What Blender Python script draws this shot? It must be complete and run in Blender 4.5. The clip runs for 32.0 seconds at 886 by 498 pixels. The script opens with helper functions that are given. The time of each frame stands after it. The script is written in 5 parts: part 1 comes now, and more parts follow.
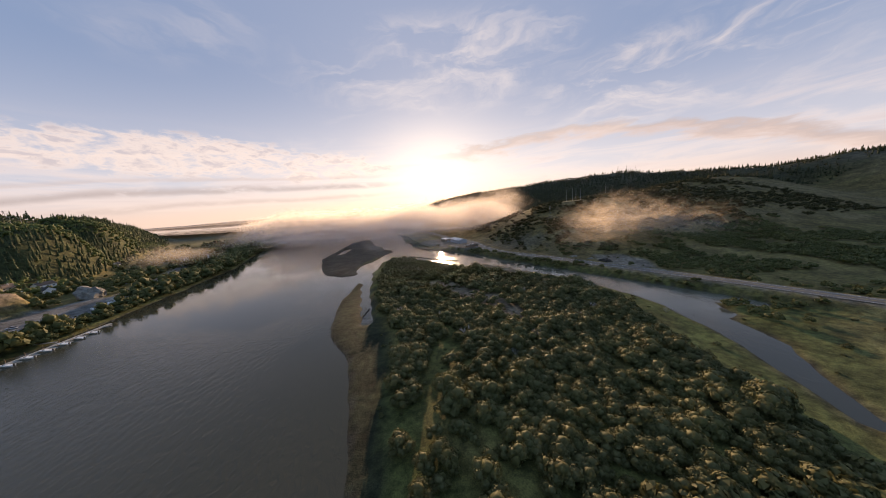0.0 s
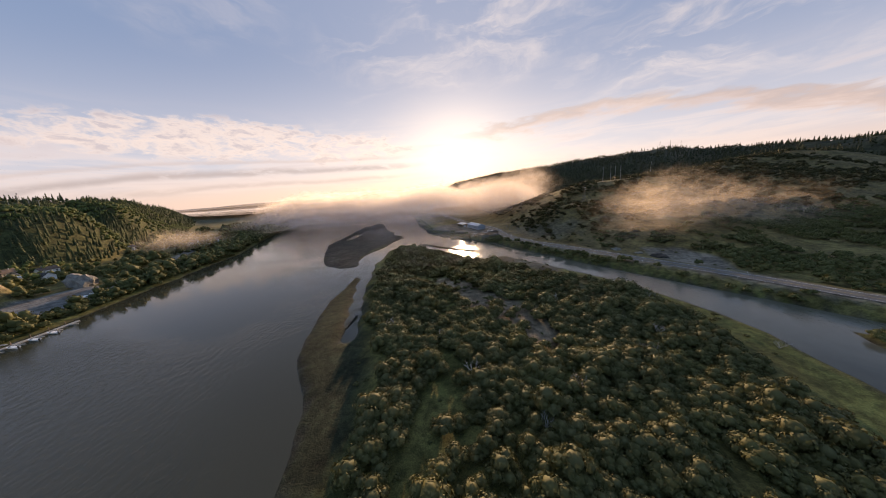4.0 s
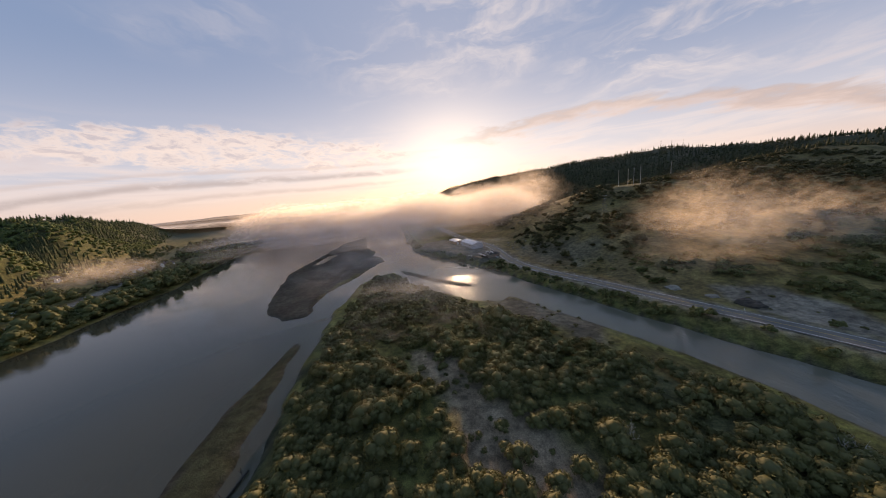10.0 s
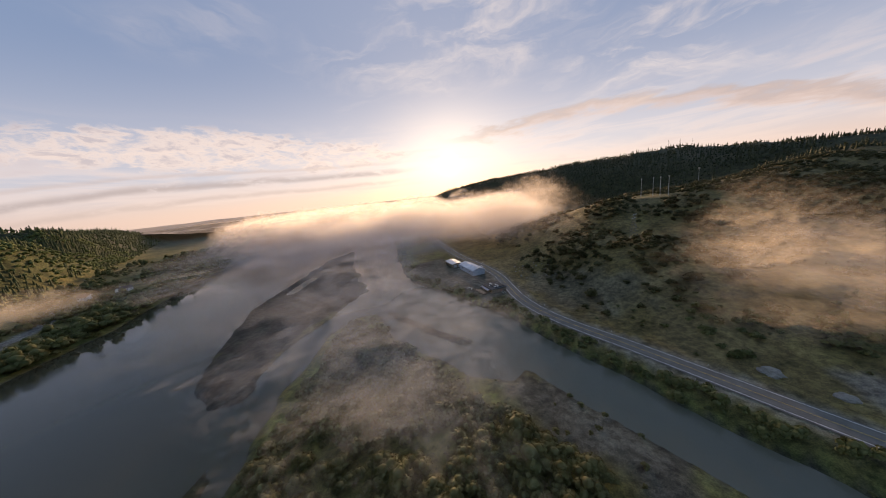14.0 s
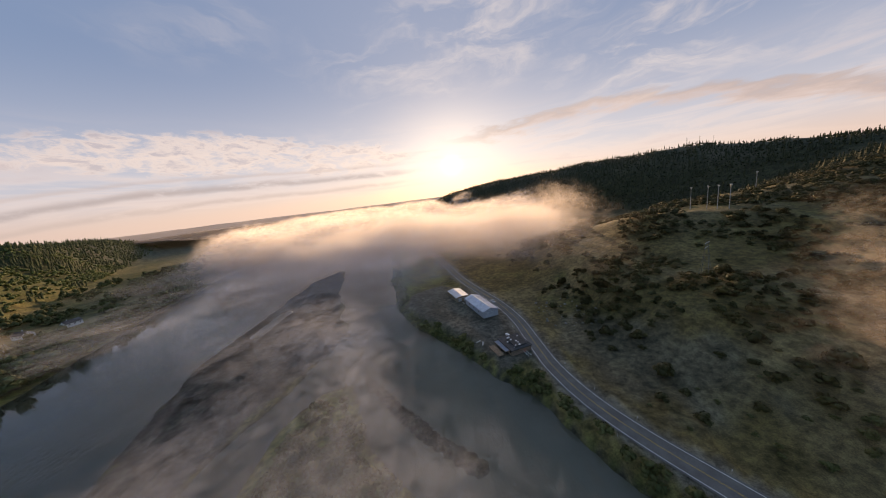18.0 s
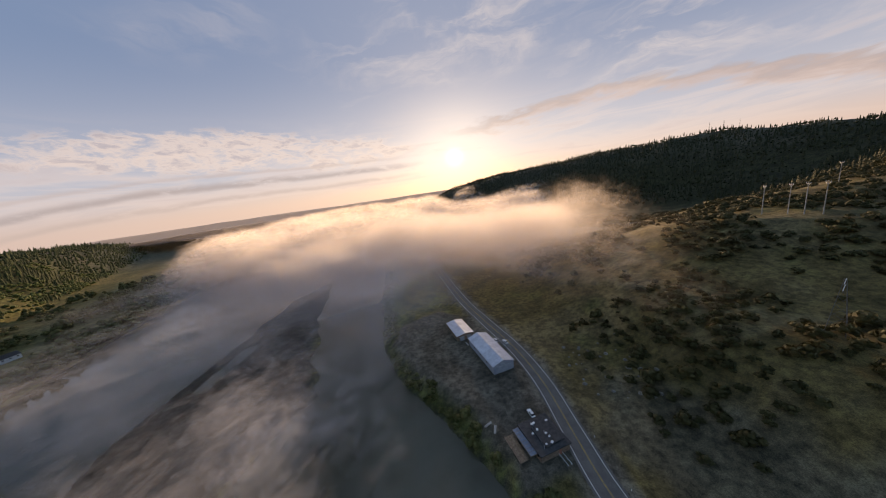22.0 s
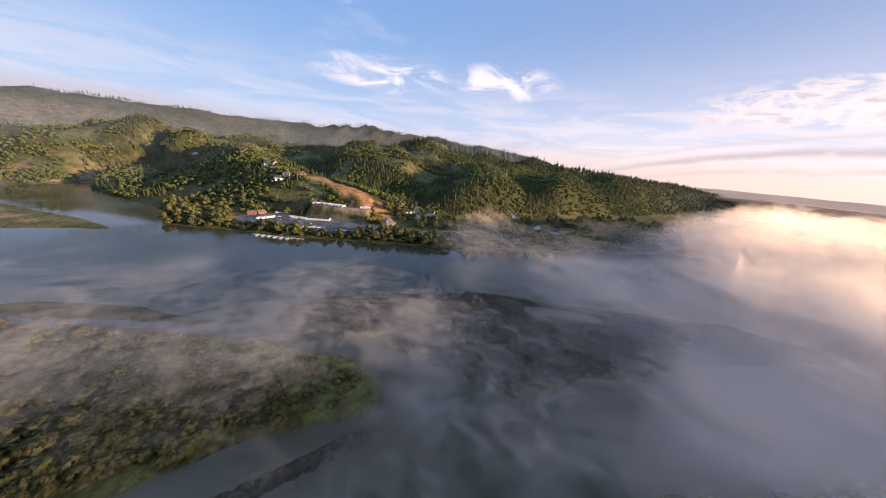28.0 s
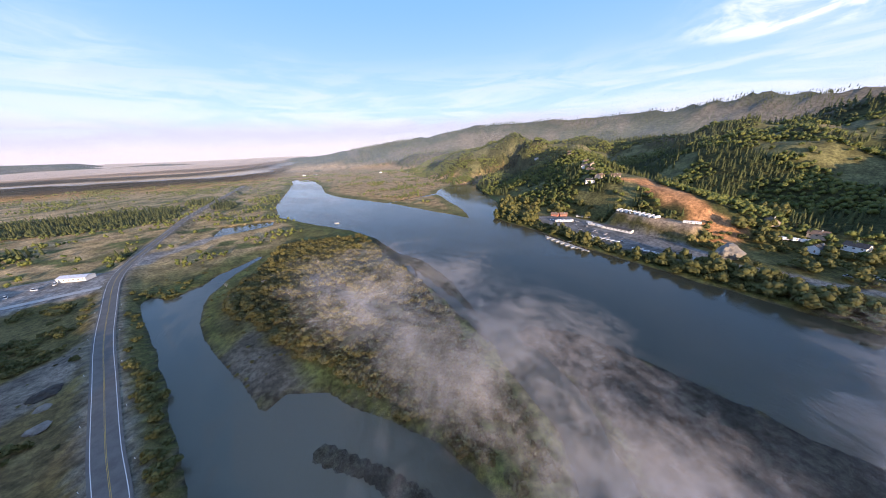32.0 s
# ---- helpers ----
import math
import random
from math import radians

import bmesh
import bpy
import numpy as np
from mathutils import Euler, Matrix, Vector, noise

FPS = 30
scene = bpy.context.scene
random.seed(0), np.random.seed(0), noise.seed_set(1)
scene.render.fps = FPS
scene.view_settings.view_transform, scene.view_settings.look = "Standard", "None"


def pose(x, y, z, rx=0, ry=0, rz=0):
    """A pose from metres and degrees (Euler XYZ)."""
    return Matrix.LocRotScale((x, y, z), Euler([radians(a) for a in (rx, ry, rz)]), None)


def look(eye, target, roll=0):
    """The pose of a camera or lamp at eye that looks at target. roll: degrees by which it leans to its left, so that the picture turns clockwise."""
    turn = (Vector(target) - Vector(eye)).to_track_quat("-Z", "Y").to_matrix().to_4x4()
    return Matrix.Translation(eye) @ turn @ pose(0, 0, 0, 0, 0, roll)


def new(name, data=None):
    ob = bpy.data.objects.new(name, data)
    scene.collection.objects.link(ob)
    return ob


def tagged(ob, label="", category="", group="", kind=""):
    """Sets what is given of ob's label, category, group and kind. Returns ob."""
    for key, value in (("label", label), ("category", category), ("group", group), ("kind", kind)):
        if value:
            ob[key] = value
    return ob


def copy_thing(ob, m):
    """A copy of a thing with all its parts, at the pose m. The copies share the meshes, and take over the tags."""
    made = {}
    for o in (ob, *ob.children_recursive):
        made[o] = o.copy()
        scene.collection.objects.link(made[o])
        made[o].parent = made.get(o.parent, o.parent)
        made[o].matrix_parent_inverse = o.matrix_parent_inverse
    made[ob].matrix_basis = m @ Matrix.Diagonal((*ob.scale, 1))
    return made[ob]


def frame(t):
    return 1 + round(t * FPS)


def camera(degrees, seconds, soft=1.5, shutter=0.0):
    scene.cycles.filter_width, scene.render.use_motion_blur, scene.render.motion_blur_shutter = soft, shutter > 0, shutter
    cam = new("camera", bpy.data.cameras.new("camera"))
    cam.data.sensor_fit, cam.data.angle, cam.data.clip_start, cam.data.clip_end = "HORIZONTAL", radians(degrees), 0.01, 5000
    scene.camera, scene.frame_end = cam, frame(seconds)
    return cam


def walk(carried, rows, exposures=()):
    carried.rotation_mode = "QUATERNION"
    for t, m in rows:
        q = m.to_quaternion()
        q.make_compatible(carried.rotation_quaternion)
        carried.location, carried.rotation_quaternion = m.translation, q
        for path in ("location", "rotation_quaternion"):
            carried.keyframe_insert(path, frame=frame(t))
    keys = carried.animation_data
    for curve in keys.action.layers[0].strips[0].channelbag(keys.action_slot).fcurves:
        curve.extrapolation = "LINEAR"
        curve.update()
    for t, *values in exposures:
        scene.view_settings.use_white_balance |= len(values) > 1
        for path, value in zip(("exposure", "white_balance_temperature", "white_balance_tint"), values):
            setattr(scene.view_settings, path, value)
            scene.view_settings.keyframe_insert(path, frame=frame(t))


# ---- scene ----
# ---- camera and its flight: seconds, eye, yaw, pitch, roll in degrees ----
FLIGHT = [
    (0, (-38.6, 0.0, 62.8), -5.00, -8.84, -4.32),
    (1, (-35.2, 9.7, 62.5), -3.29, -10.33, -3.79),
    (2, (-32.1, 19.4, 62.3), -2.21, -11.82, -4.01),
    (3, (-29.0, 28.8, 62.5), -0.86, -12.23, -4.63),
    (5.5, (-25.8, 58.9, 61.0), 0.24, -12.32, -4.36),
    (6, (-24.8, 64.7, 61.2), 0.16, -12.10, -4.70),
    (6.5, (-23.7, 70.6, 61.6), 0.13, -12.00, -4.75),
    (7, (-22.6, 76.5, 62.3), 0.05, -11.93, -4.80),
    (7.5, (-21.4, 82.3, 63.3), -0.10, -11.91, -4.96),
    (8, (-20.4, 88.0, 64.5), -0.27, -11.94, -5.14),
    (8.5, (-19.4, 93.7, 65.8), -0.45, -11.92, -5.29),
    (9, (-18.4, 99.3, 66.9), -0.64, -11.81, -5.45),
    (9.5, (-17.6, 105.1, 68.1), -0.90, -11.66, -5.64),
    (10, (-16.8, 110.7, 69.1), -1.20, -11.45, -5.83),
    (10.5, (-16.1, 115.9, 70.1), -1.55, -11.22, -6.01),
    (11, (-15.4, 120.9, 71.2), -2.01, -11.09, -6.20),
    (13, (-11.6, 145.3, 78.5), -1.36, -11.44, -6.32),
    (14.5, (-6.6, 173.8, 87.5), -1.32, -11.60, -6.42),
    (16.5, (-4.7, 202.9, 93.6), -0.99, -11.43, -7.36),
    (17, (-3.7, 210.5, 94.9), -0.86, -11.44, -6.92),
    (17.5, (-2.7, 218.0, 96.1), -0.77, -11.37, -6.98),
    (18, (-1.8, 225.7, 97.4), -0.60, -11.38, -7.11),
    (18.5, (-0.9, 233.3, 98.7), -0.38, -11.48, -7.14),
    (19, (0.1, 240.9, 99.9), -0.22, -11.64, -7.15),
    (19.5, (1.1, 248.3, 101.0), -0.20, -11.83, -7.14),
    (20, (2.3, 255.5, 102.0), -0.26, -12.01, -7.22),
    (20.5, (3.5, 262.4, 102.9), -0.36, -12.16, -7.45),
    (21, (4.7, 269.3, 104.0), -0.42, -12.30, -7.77),
    (21.5, (5.9, 276.1, 105.1), -0.22, -12.51, -8.06),
    (22, (7.1, 282.8, 106.2), 0.50, -12.71, -8.33),
    (22.5, (8.2, 289.1, 106.9), 1.87, -12.75, -8.41),
    (23, (9.1, 295.3, 107.1), 4.12, -12.63, -7.99),
    (23.5, (10.0, 302.0, 106.8), 7.89, -12.19, -7.36),
    (24, (10.9, 309.5, 106.0), 13.53, -11.58, -6.66),
    (24.5, (12.0, 317.6, 105.0), 20.43, -11.39, -5.37),
    (26.5, (30.6, 369.0, 100.1), 60.70, -12.71, 5.85),
    (27, (28.1, 376.5, 100.3), 73.21, -14.95, 6.45),
    (27.5, (25.2, 383.1, 100.2), 84.95, -16.72, 6.26),
    (28, (21.8, 388.2, 99.9), 95.60, -17.99, 5.35),
    (28.5, (17.7, 392.1, 100.0), 105.50, -18.89, 4.39),
    (29, (13.1, 394.8, 100.6), 114.71, -19.55, 3.65),
    (29.5, (8.0, 396.4, 101.6), 123.14, -20.13, 2.88),
    (30, (2.4, 396.8, 103.0), 131.03, -20.55, 2.12),
    (30.5, (-3.3, 395.8, 104.5), 138.52, -20.80, 1.43),
    (31, (-8.8, 393.8, 106.0), 145.61, -20.93, 0.54),
    (31.5, (-13.9, 391.0, 107.3), 152.39, -20.87, -0.74),
    (32, (-18.9, 387.8, 108.5), 158.98, -20.71, -2.36),
]


def aimed(eye, yaw, pitch, roll):
    y, p = radians(yaw), radians(pitch)
    ahead = Vector((-math.sin(y) * math.cos(p), math.cos(y) * math.cos(p), math.sin(p)))
    return look(eye, Vector(eye) + ahead * 10, roll)


cam = camera(117.4, 32.0, soft=1.0)
walk(cam, [(t, aimed(e, a, b, c)) for t, e, a, b, c in FLIGHT],
     exposures=[(0, 0.32, 8300, 14), (9.0, 0.28, 8400, 14), (19.0, 0.12, 8300, 13), (24.0, 0.0, 8300, 13), (27.0, 0.35, 7700, 15), (29.0, 0.85, 7300, 17), (32.0, 1.0, 6700, 15)])

# ---- world, sun ----
SUN_AZ, SUN_EL = radians(4.5), radians(8.8)
SUN_DIR = Vector((math.sin(SUN_AZ) * math.cos(SUN_EL), math.cos(SUN_AZ) * math.cos(SUN_EL), math.sin(SUN_EL)))
scene.cycles.transparent_max_bounces = 96


class Nodes:
    """A small helper that wires shader nodes."""

    def __init__(self, tree):
        self.t = tree
        tree.nodes.clear()

    def n(self, kind, props=None, **ins):
        node = self.t.nodes.new(kind)
        for k, v in (props or {}).items():
            setattr(node, k, v)
        for k, v in ins.items():
            self.put(node, k, v)
        return node

    def put(self, node, key, v):
        sock = node.inputs[int(key[1:])] if key[0] == "i" and key[1:].isdigit() else node.inputs[key.replace("_", " ")]
        if isinstance(v, bpy.types.NodeSocket):
            self.t.links.new(v, sock)
        elif v is not None:
            if isinstance(v, (tuple, list)) and len(v) == 3 and sock.type == "RGBA":
                v = (*v, 1)
            sock.default_value = v

    def m(self, op, a, b=None, c=None, clamp=False):
        node = self.n("ShaderNodeMath", {"operation": op, "use_clamp": clamp}, i0=a, i1=b, i2=c)
        return node.outputs[0]

    def v(self, op, a, b=None):
        node = self.n("ShaderNodeVectorMath", {"operation": op}, i0=a, i1=b)
        return node.outputs["Value"] if op == "DOT_PRODUCT" else node.outputs[0]

    def step(self, x, lo, hi, a=0.0, b=1.0):
        node = self.n("ShaderNodeMapRange", {"interpolation_type": "SMOOTHSTEP"}, i0=x, i1=lo, i2=hi, i3=a, i4=b)
        return node.outputs[0]

    def mix(self, f, a, b, blend="MIX"):
        node = self.n("ShaderNodeMix", {"data_type": "RGBA", "blend_type": blend})
        for k, v in (("i0", f), ("i6", a), ("i7", b)):
            self.put(node, k, v)
        return node.outputs[2]

    def noise(self, vec, scale, detail=4.0, rough=0.55, dist=0.0):
        node = self.n("ShaderNodeTexNoise", None, Vector=vec, Scale=scale, Detail=detail, Roughness=rough, Distortion=dist)
        return node.outputs["Fac"]

    def comb(self, x, y, z):
        return self.n("ShaderNodeCombineXYZ", None, i0=x, i1=y, i2=z).outputs[0]

    def sep(self, v):
        return self.n("ShaderNodeSeparateXYZ", None, i0=v).outputs


def make_world():
    w = bpy.data.worlds.new("sky")
    scene.world = w
    w.use_nodes = True
    g = Nodes(w.node_tree)
    d = g.n("ShaderNodeTexCoord").outputs["Generated"]
    x, y, z = g.sep(d)
    sky = g.n("ShaderNodeTexSky", {"sky_type": "NISHITA", "sun_disc": False, "sun_elevation": SUN_EL, "sun_rotation": SUN_AZ,
                                   "altitude": 100.0, "air_density": 1.0, "dust_density": 1.2, "ozone_density": 1.6}).outputs[0]
    up = g.m("MAXIMUM", z, 0.0)
    near = g.v("DOT_PRODUCT", d, (math.sin(SUN_AZ) * 0.995, math.cos(SUN_AZ) * 0.995, 0.098))
    side = g.step(near, -0.7, 1.0)
    # blue of the upper sky, paler and pinker to the horizon
    base = g.mix(0.88, g.mix(1.0, sky, (0.085, 0.085, 0.085), "MULTIPLY"),
                 g.mix(g.step(up, 0.0, 0.42), g.mix(g.step(up, 0.0, 0.12), g.mix(g.step(near, -0.1, 1.0), (0.56, 0.50, 0.57), (0.80, 0.65, 0.63)), g.mix(side, (0.34, 0.48, 0.74), (0.58, 0.63, 0.82))),
                       g.mix(side, (0.135, 0.31, 0.65), (0.19, 0.29, 0.54))))
    # clouds
    az, el = g.m("ARCTAN2", x, y), g.m("ARCSINE", z)
    flat = g.n("ShaderNodeVectorMath", {"operation": "NORMALIZE"}, i0=g.comb(x, y, 0.0)).outputs[0]

    def round_sky(wide, high, seed, rise=el):
        return g.v("ADD", g.v("MULTIPLY", flat, (wide, wide, 0.0)), g.comb(seed, seed * 0.7, g.m("MULTIPLY", rise, high)))

    def oval(a0, e0, wa, we):
        da, de = g.m("DIVIDE", g.m("SUBTRACT", az, radians(a0)), radians(wa)), g.m("DIVIDE", g.m("SUBTRACT", el, radians(e0)), radians(we))
        return g.step(g.m("ADD", g.m("MULTIPLY", da, da), g.m("MULTIPLY", de, de)), 1.0, 0.1)

    def streak(mid, below, above):
        return g.m("MULTIPLY", g.step(mid, -below, 0.0), g.step(mid, above, 0.0))

    warp = g.m("SUBTRACT", g.noise(round_sky(1.6, 4.0, 2.2), 2.0, 4.0, 0.6), 0.5)
    lean = g.m("ADD", el, g.m("MULTIPLY", warp, 0.16))
    wisp = g.noise(round_sky(2.0, 7.5, 5.5, lean), 1.6, 7.0, 0.6, 0.9)
    patch = g.noise(round_sky(1.0, 2.0, 7.7), 1.9, 3.0, 0.5)
    where = g.m("MAXIMUM", g.m("MAXIMUM", oval(44, 17, 24, 8), g.m("MULTIPLY", oval(8, 25, 34, 9), 0.75)), g.m("MULTIPLY", g.step(patch, 0.46, 0.68), 0.3))
    cirrus = g.m("MULTIPLY", g.m("MULTIPLY", g.step(wisp, 0.42, 0.78), where), g.step(el, 0.05, 0.22))
    # thin milky layer low in the sky
    bars = g.noise(round_sky(2.0, 14.0, 1.3), 1.5, 7.0, 0.6, 0.7)
    low = g.m("MULTIPLY", g.step(bars, 0.40, 0.68), g.m("MULTIPLY", g.step(el, 0.005, 0.06), g.step(el, 0.28, 0.12)))
    col = g.mix(g.m("MULTIPLY", low, g.step(near, -0.6, 0.6, 0.30, 0.50)), base, g.mix(g.step(bars, 0.5, 0.7), (0.86, 0.76, 0.77), (0.64, 0.58, 0.64)))
    # rippled cloud to the left of the sun
    rows = g.noise(round_sky(15.0, 40.0, 3.1, g.m("ADD", el, g.m("MULTIPLY", az, 0.05))), 1.0, 6.0, 0.64, 0.35)
    where = g.m("MAXIMUM", oval(-38, 10.4, 26, 4.4), g.m("MULTIPLY", oval(-16, 8.8, 18, 4.0), 0.85))
    ripple = g.m("MULTIPLY", g.step(g.m("ADD", rows, g.m("MULTIPLY", g.m("SUBTRACT", where, 0.6), 0.28)), 0.42, 0.66), g.step(where, 0.0, 0.5))
    col = g.mix(g.m("MULTIPLY", ripple, 0.54), col, g.mix(g.step(rows, 0.50, 0.66), (0.90, 0.78, 0.75), (0.52, 0.47, 0.53)))
    # two long grey bars under it
    off = g.m("MINIMUM", g.m("ADD", az, 0.62), 0.0)
    for lift, below, above, tone, amount in ((0.092, 0.012, 0.017, (0.40, 0.38, 0.44), 0.80), (0.058, 0.010, 0.012, (0.50, 0.45, 0.48), 0.55), (0.122, 0.007, 0.010, (0.48, 0.44, 0.49), 0.45)):
        mid = g.m("SUBTRACT", g.m("ADD", el, g.m("MULTIPLY", g.m("MULTIPLY", off, off), 0.25)), lift)
        mid = g.m("ADD", mid, g.m("MULTIPLY", warp, 0.035))
        ends = g.m("MULTIPLY", g.m("MULTIPLY", g.step(az, -1.5, -0.9), g.step(az, 0.02, -0.25)), g.step(rows, 0.22, 0.52))
        col = g.mix(g.m("MULTIPLY", g.m("MULTIPLY", streak(mid, below, above), ends), amount), col, tone)
    # one long soft bar to the right of the sun
    off = g.m("SUBTRACT", az, 0.44)
    past = g.m("MAXIMUM", off, 0.0)
    mid = g.m("SUBTRACT", el, g.m("SUBTRACT", g.m("ADD", 0.196, g.m("MULTIPLY", g.m("MINIMUM", off, 0.0), 0.05)), g.m("MULTIPLY", g.m("MULTIPLY", past, past), 0.27)))
    mid = g.m("ADD", mid, g.m("MULTIPLY", warp, 0.09))
    fluff = g.noise(round_sky(7.0, 30.0, 4.4), 1.0, 6.0, 0.6, 0.4)
    mid = g.m("ADD", mid, g.m("MULTIPLY", g.m("SUBTRACT", fluff, 0.5), 0.09))
    ends = g.m("MULTIPLY", g.m("MULTIPLY", g.step(az, 0.0, 0.28), g.step(az, 1.5, 1.0)), g.step(y, 0.0, 0.2))
    col = g.mix(g.m("MULTIPLY", g.m("MULTIPLY", streak(mid, 0.034, 0.024), ends), 0.82), col, g.mix(g.step(mid, -0.026, 0.010), (0.64, 0.51, 0.49), (0.44, 0.40, 0.45)))
    # grey layer low over the valley behind
    tail = g.m("MULTIPLY", g.m("MULTIPLY", g.step(near, -0.40, -0.80), g.step(bars, 0.30, 0.52)), streak(g.m("SUBTRACT", el, g.m("ADD", 0.058, g.m("MULTIPLY", warp, 0.05))), 0.055, 0.045))
    col = g.mix(g.m("MULTIPLY", tail, 0.8), col, (0.36, 0.37, 0.47))
    # white puffs over the far bank
    puff = g.noise(round_sky(6.0, 18.0, 8.3), 1.0, 6.0, 0.58, 0.8)
    where = g.m("MAXIMUM", oval(-88, 14.0, 12, 3.6), oval(-108, 13.5, 16, 3.4))
    col = g.mix(g.m("MULTIPLY", g.m("MULTIPLY", g.step(puff, 0.44, 0.66), where), 0.62), col, (0.90, 0.84, 0.88))
    col = g.mix(g.m("MULTIPLY", cirrus, 0.5), col, (0.90, 0.84, 0.85))
    # glare round the sun
    glow = g.m("ADD", g.m("MULTIPLY", g.m("POWER", g.m("MAXIMUM", near, 0.0), 3200.0), 1.2),
               g.m("ADD", g.m("MULTIPLY", g.m("POWER", g.m("MAXIMUM", near, 0.0), 80.0), 0.14), g.m("MULTIPLY", g.m("POWER", g.m("MAXIMUM", near, 0.0), 6.0), 0.11)))
    col = g.mix(1.0, col, g.mix(1.0, g.comb(glow, glow, glow), (1.0, 0.94, 0.87), "MULTIPLY"), "ADD")
    bg = g.n("ShaderNodeBackground", None, Color=col, Strength=1.0)
    out = g.n("ShaderNodeOutputWorld")
    g.t.links.new(bg.outputs[0], out.inputs[0])


make_world()
sun = new("sun", bpy.data.lights.new("sun", "SUN"))
sun.data.energy, sun.data.angle, sun.data.color = 5.4, radians(0.6), (1.0, 0.77, 0.56)
sun.matrix_world = look(SUN_DIR * 100, (0, 0, 0))

# ---- materials ----


def material(name):
    m = bpy.data.materials.new(name)
    m.use_nodes = True
    return m, Nodes(m.node_tree)


def finish(g, shader):
    out = g.n("ShaderNodeOutputMaterial")
    g.t.links.new(shader, out.inputs[0])


def surface(name, a, b, scale, rough=0.85, bump=0.3, fine=6.0, metal=0.0, spread=0.0, depth=0.05, spec=0.3):
    """Two tones mixed by noise at two scales, with fine relief; spread varies it from object to object and from piece to piece."""
    m, g = material(name)
    p = g.n("ShaderNodeNewGeometry").outputs["Position"]
    big, small = g.noise(p, scale, 5.0, 0.6), g.noise(p, scale * fine, 4.0, 0.6)
    f = g.step(g.m("ADD", g.m("MULTIPLY", big, 0.6), g.m("MULTIPLY", small, 0.4)), 0.36, 0.64)
    col = g.mix(f, a, b)
    if spread:
        r = g.m("ADD", g.n("ShaderNodeObjectInfo").outputs["Random"], g.n("ShaderNodeNewGeometry").outputs["Random Per Island"])
        r = g.m("FRACT", r)
        hsv = g.n("ShaderNodeHueSaturation", None, Hue=g.step(r, 0, 1, 0.5 - spread * 0.08, 0.5 + spread * 0.06), Saturation=1.0,
                  Value=g.step(g.m("FRACT", g.m("MULTIPLY", r, 7.13)), 0, 1, 1 - spread, 1 + spread), Color=col)
        col = hsv.outputs[0]
    bs = g.n("ShaderNodeBsdfPrincipled", None, Base_Color=col, Roughness=g.step(small, 0.2, 0.8, max(rough - 0.1, 0.02), min(rough + 0.1, 1)), Metallic=metal, Specular_IOR_Level=spec)
    if bump:
        g.put(bs, "Normal", g.n("ShaderNodeBump", None, Strength=bump, Distance=depth, Height=small).outputs[0])
    finish(g, bs.outputs[0])
    return m


def foliage_material(name, a, b, c):
    """Leaves: mottled green that lets some light through."""
    m, g = material(name)
    geo = g.n("ShaderNodeNewGeometry")
    r = geo.outputs["Random Per Island"]
    o = g.n("ShaderNodeObjectInfo").outputs["Random"]
    big = g.noise(geo.outputs["Position"], 0.045, 3.0, 0.5)
    col = g.mix(g.step(big, 0.38, 0.62), a, b)
    col = g.mix(g.m("MULTIPLY", g.m("FRACT", g.m("ADD", r, o)), 0.55), col, c)
    bs = g.n("ShaderNodeBsdfPrincipled", None, Base_Color=col, Roughness=0.7, Specular_IOR_Level=0.25)
    tr = g.n("ShaderNodeBsdfTranslucent", None, Color=g.mix(0.5, col, c))
    mx = g.n("ShaderNodeMixShader", None, i0=0.16, i1=bs.outputs[0], i2=tr.outputs[0])
    finish(g, mx.outputs[0])
    return m


def water_material():
    m, g = material("river_water")
    p = g.n("ShaderNodeNewGeometry").outputs["Position"]
    calm = g.step(g.noise(p, 0.006, 4.0, 0.55), 0.42, 0.6)
    rip = g.noise(g.v("MULTIPLY", p, (1.0, 0.5, 1.0)), 0.55, 5.0, 0.6, 0.6)
    bump = g.n("ShaderNodeBump", None, Strength=g.step(calm, 0, 1, 0.03, 0.36), Distance=0.6, Height=rip)
    # paler shallow slough: muddy bottom, with sky reflection and fog put into the colour
    cross = g.m("ABSOLUTE", g.m("SUBTRACT", g.v("DOT_PRODUCT", p, (0.776, 0.63, 0.0)), 192.0))
    cross = g.m("ADD", cross, g.m("MULTIPLY", g.m("SUBTRACT", g.noise(p, 0.03, 4.0, 0.6), 0.5), 50.0))
    pale_shallows = g.m("MULTIPLY", g.step(cross, 62.0, 22.0), g.step(g.sep(p)[0], -60.0, 0.0))
    col = g.mix(pale_shallows, (0.054, 0.051, 0.032), (0.108, 0.104, 0.076))
    bs = g.n("ShaderNodeBsdfPrincipled", None, Base_Color=col, Roughness=g.step(calm, 0, 1, 0.05, 0.16), IOR=1.333,
             Specular_IOR_Level=0.5, Normal=bump.outputs[0])
    finish(g, bs.outputs[0])
    return m


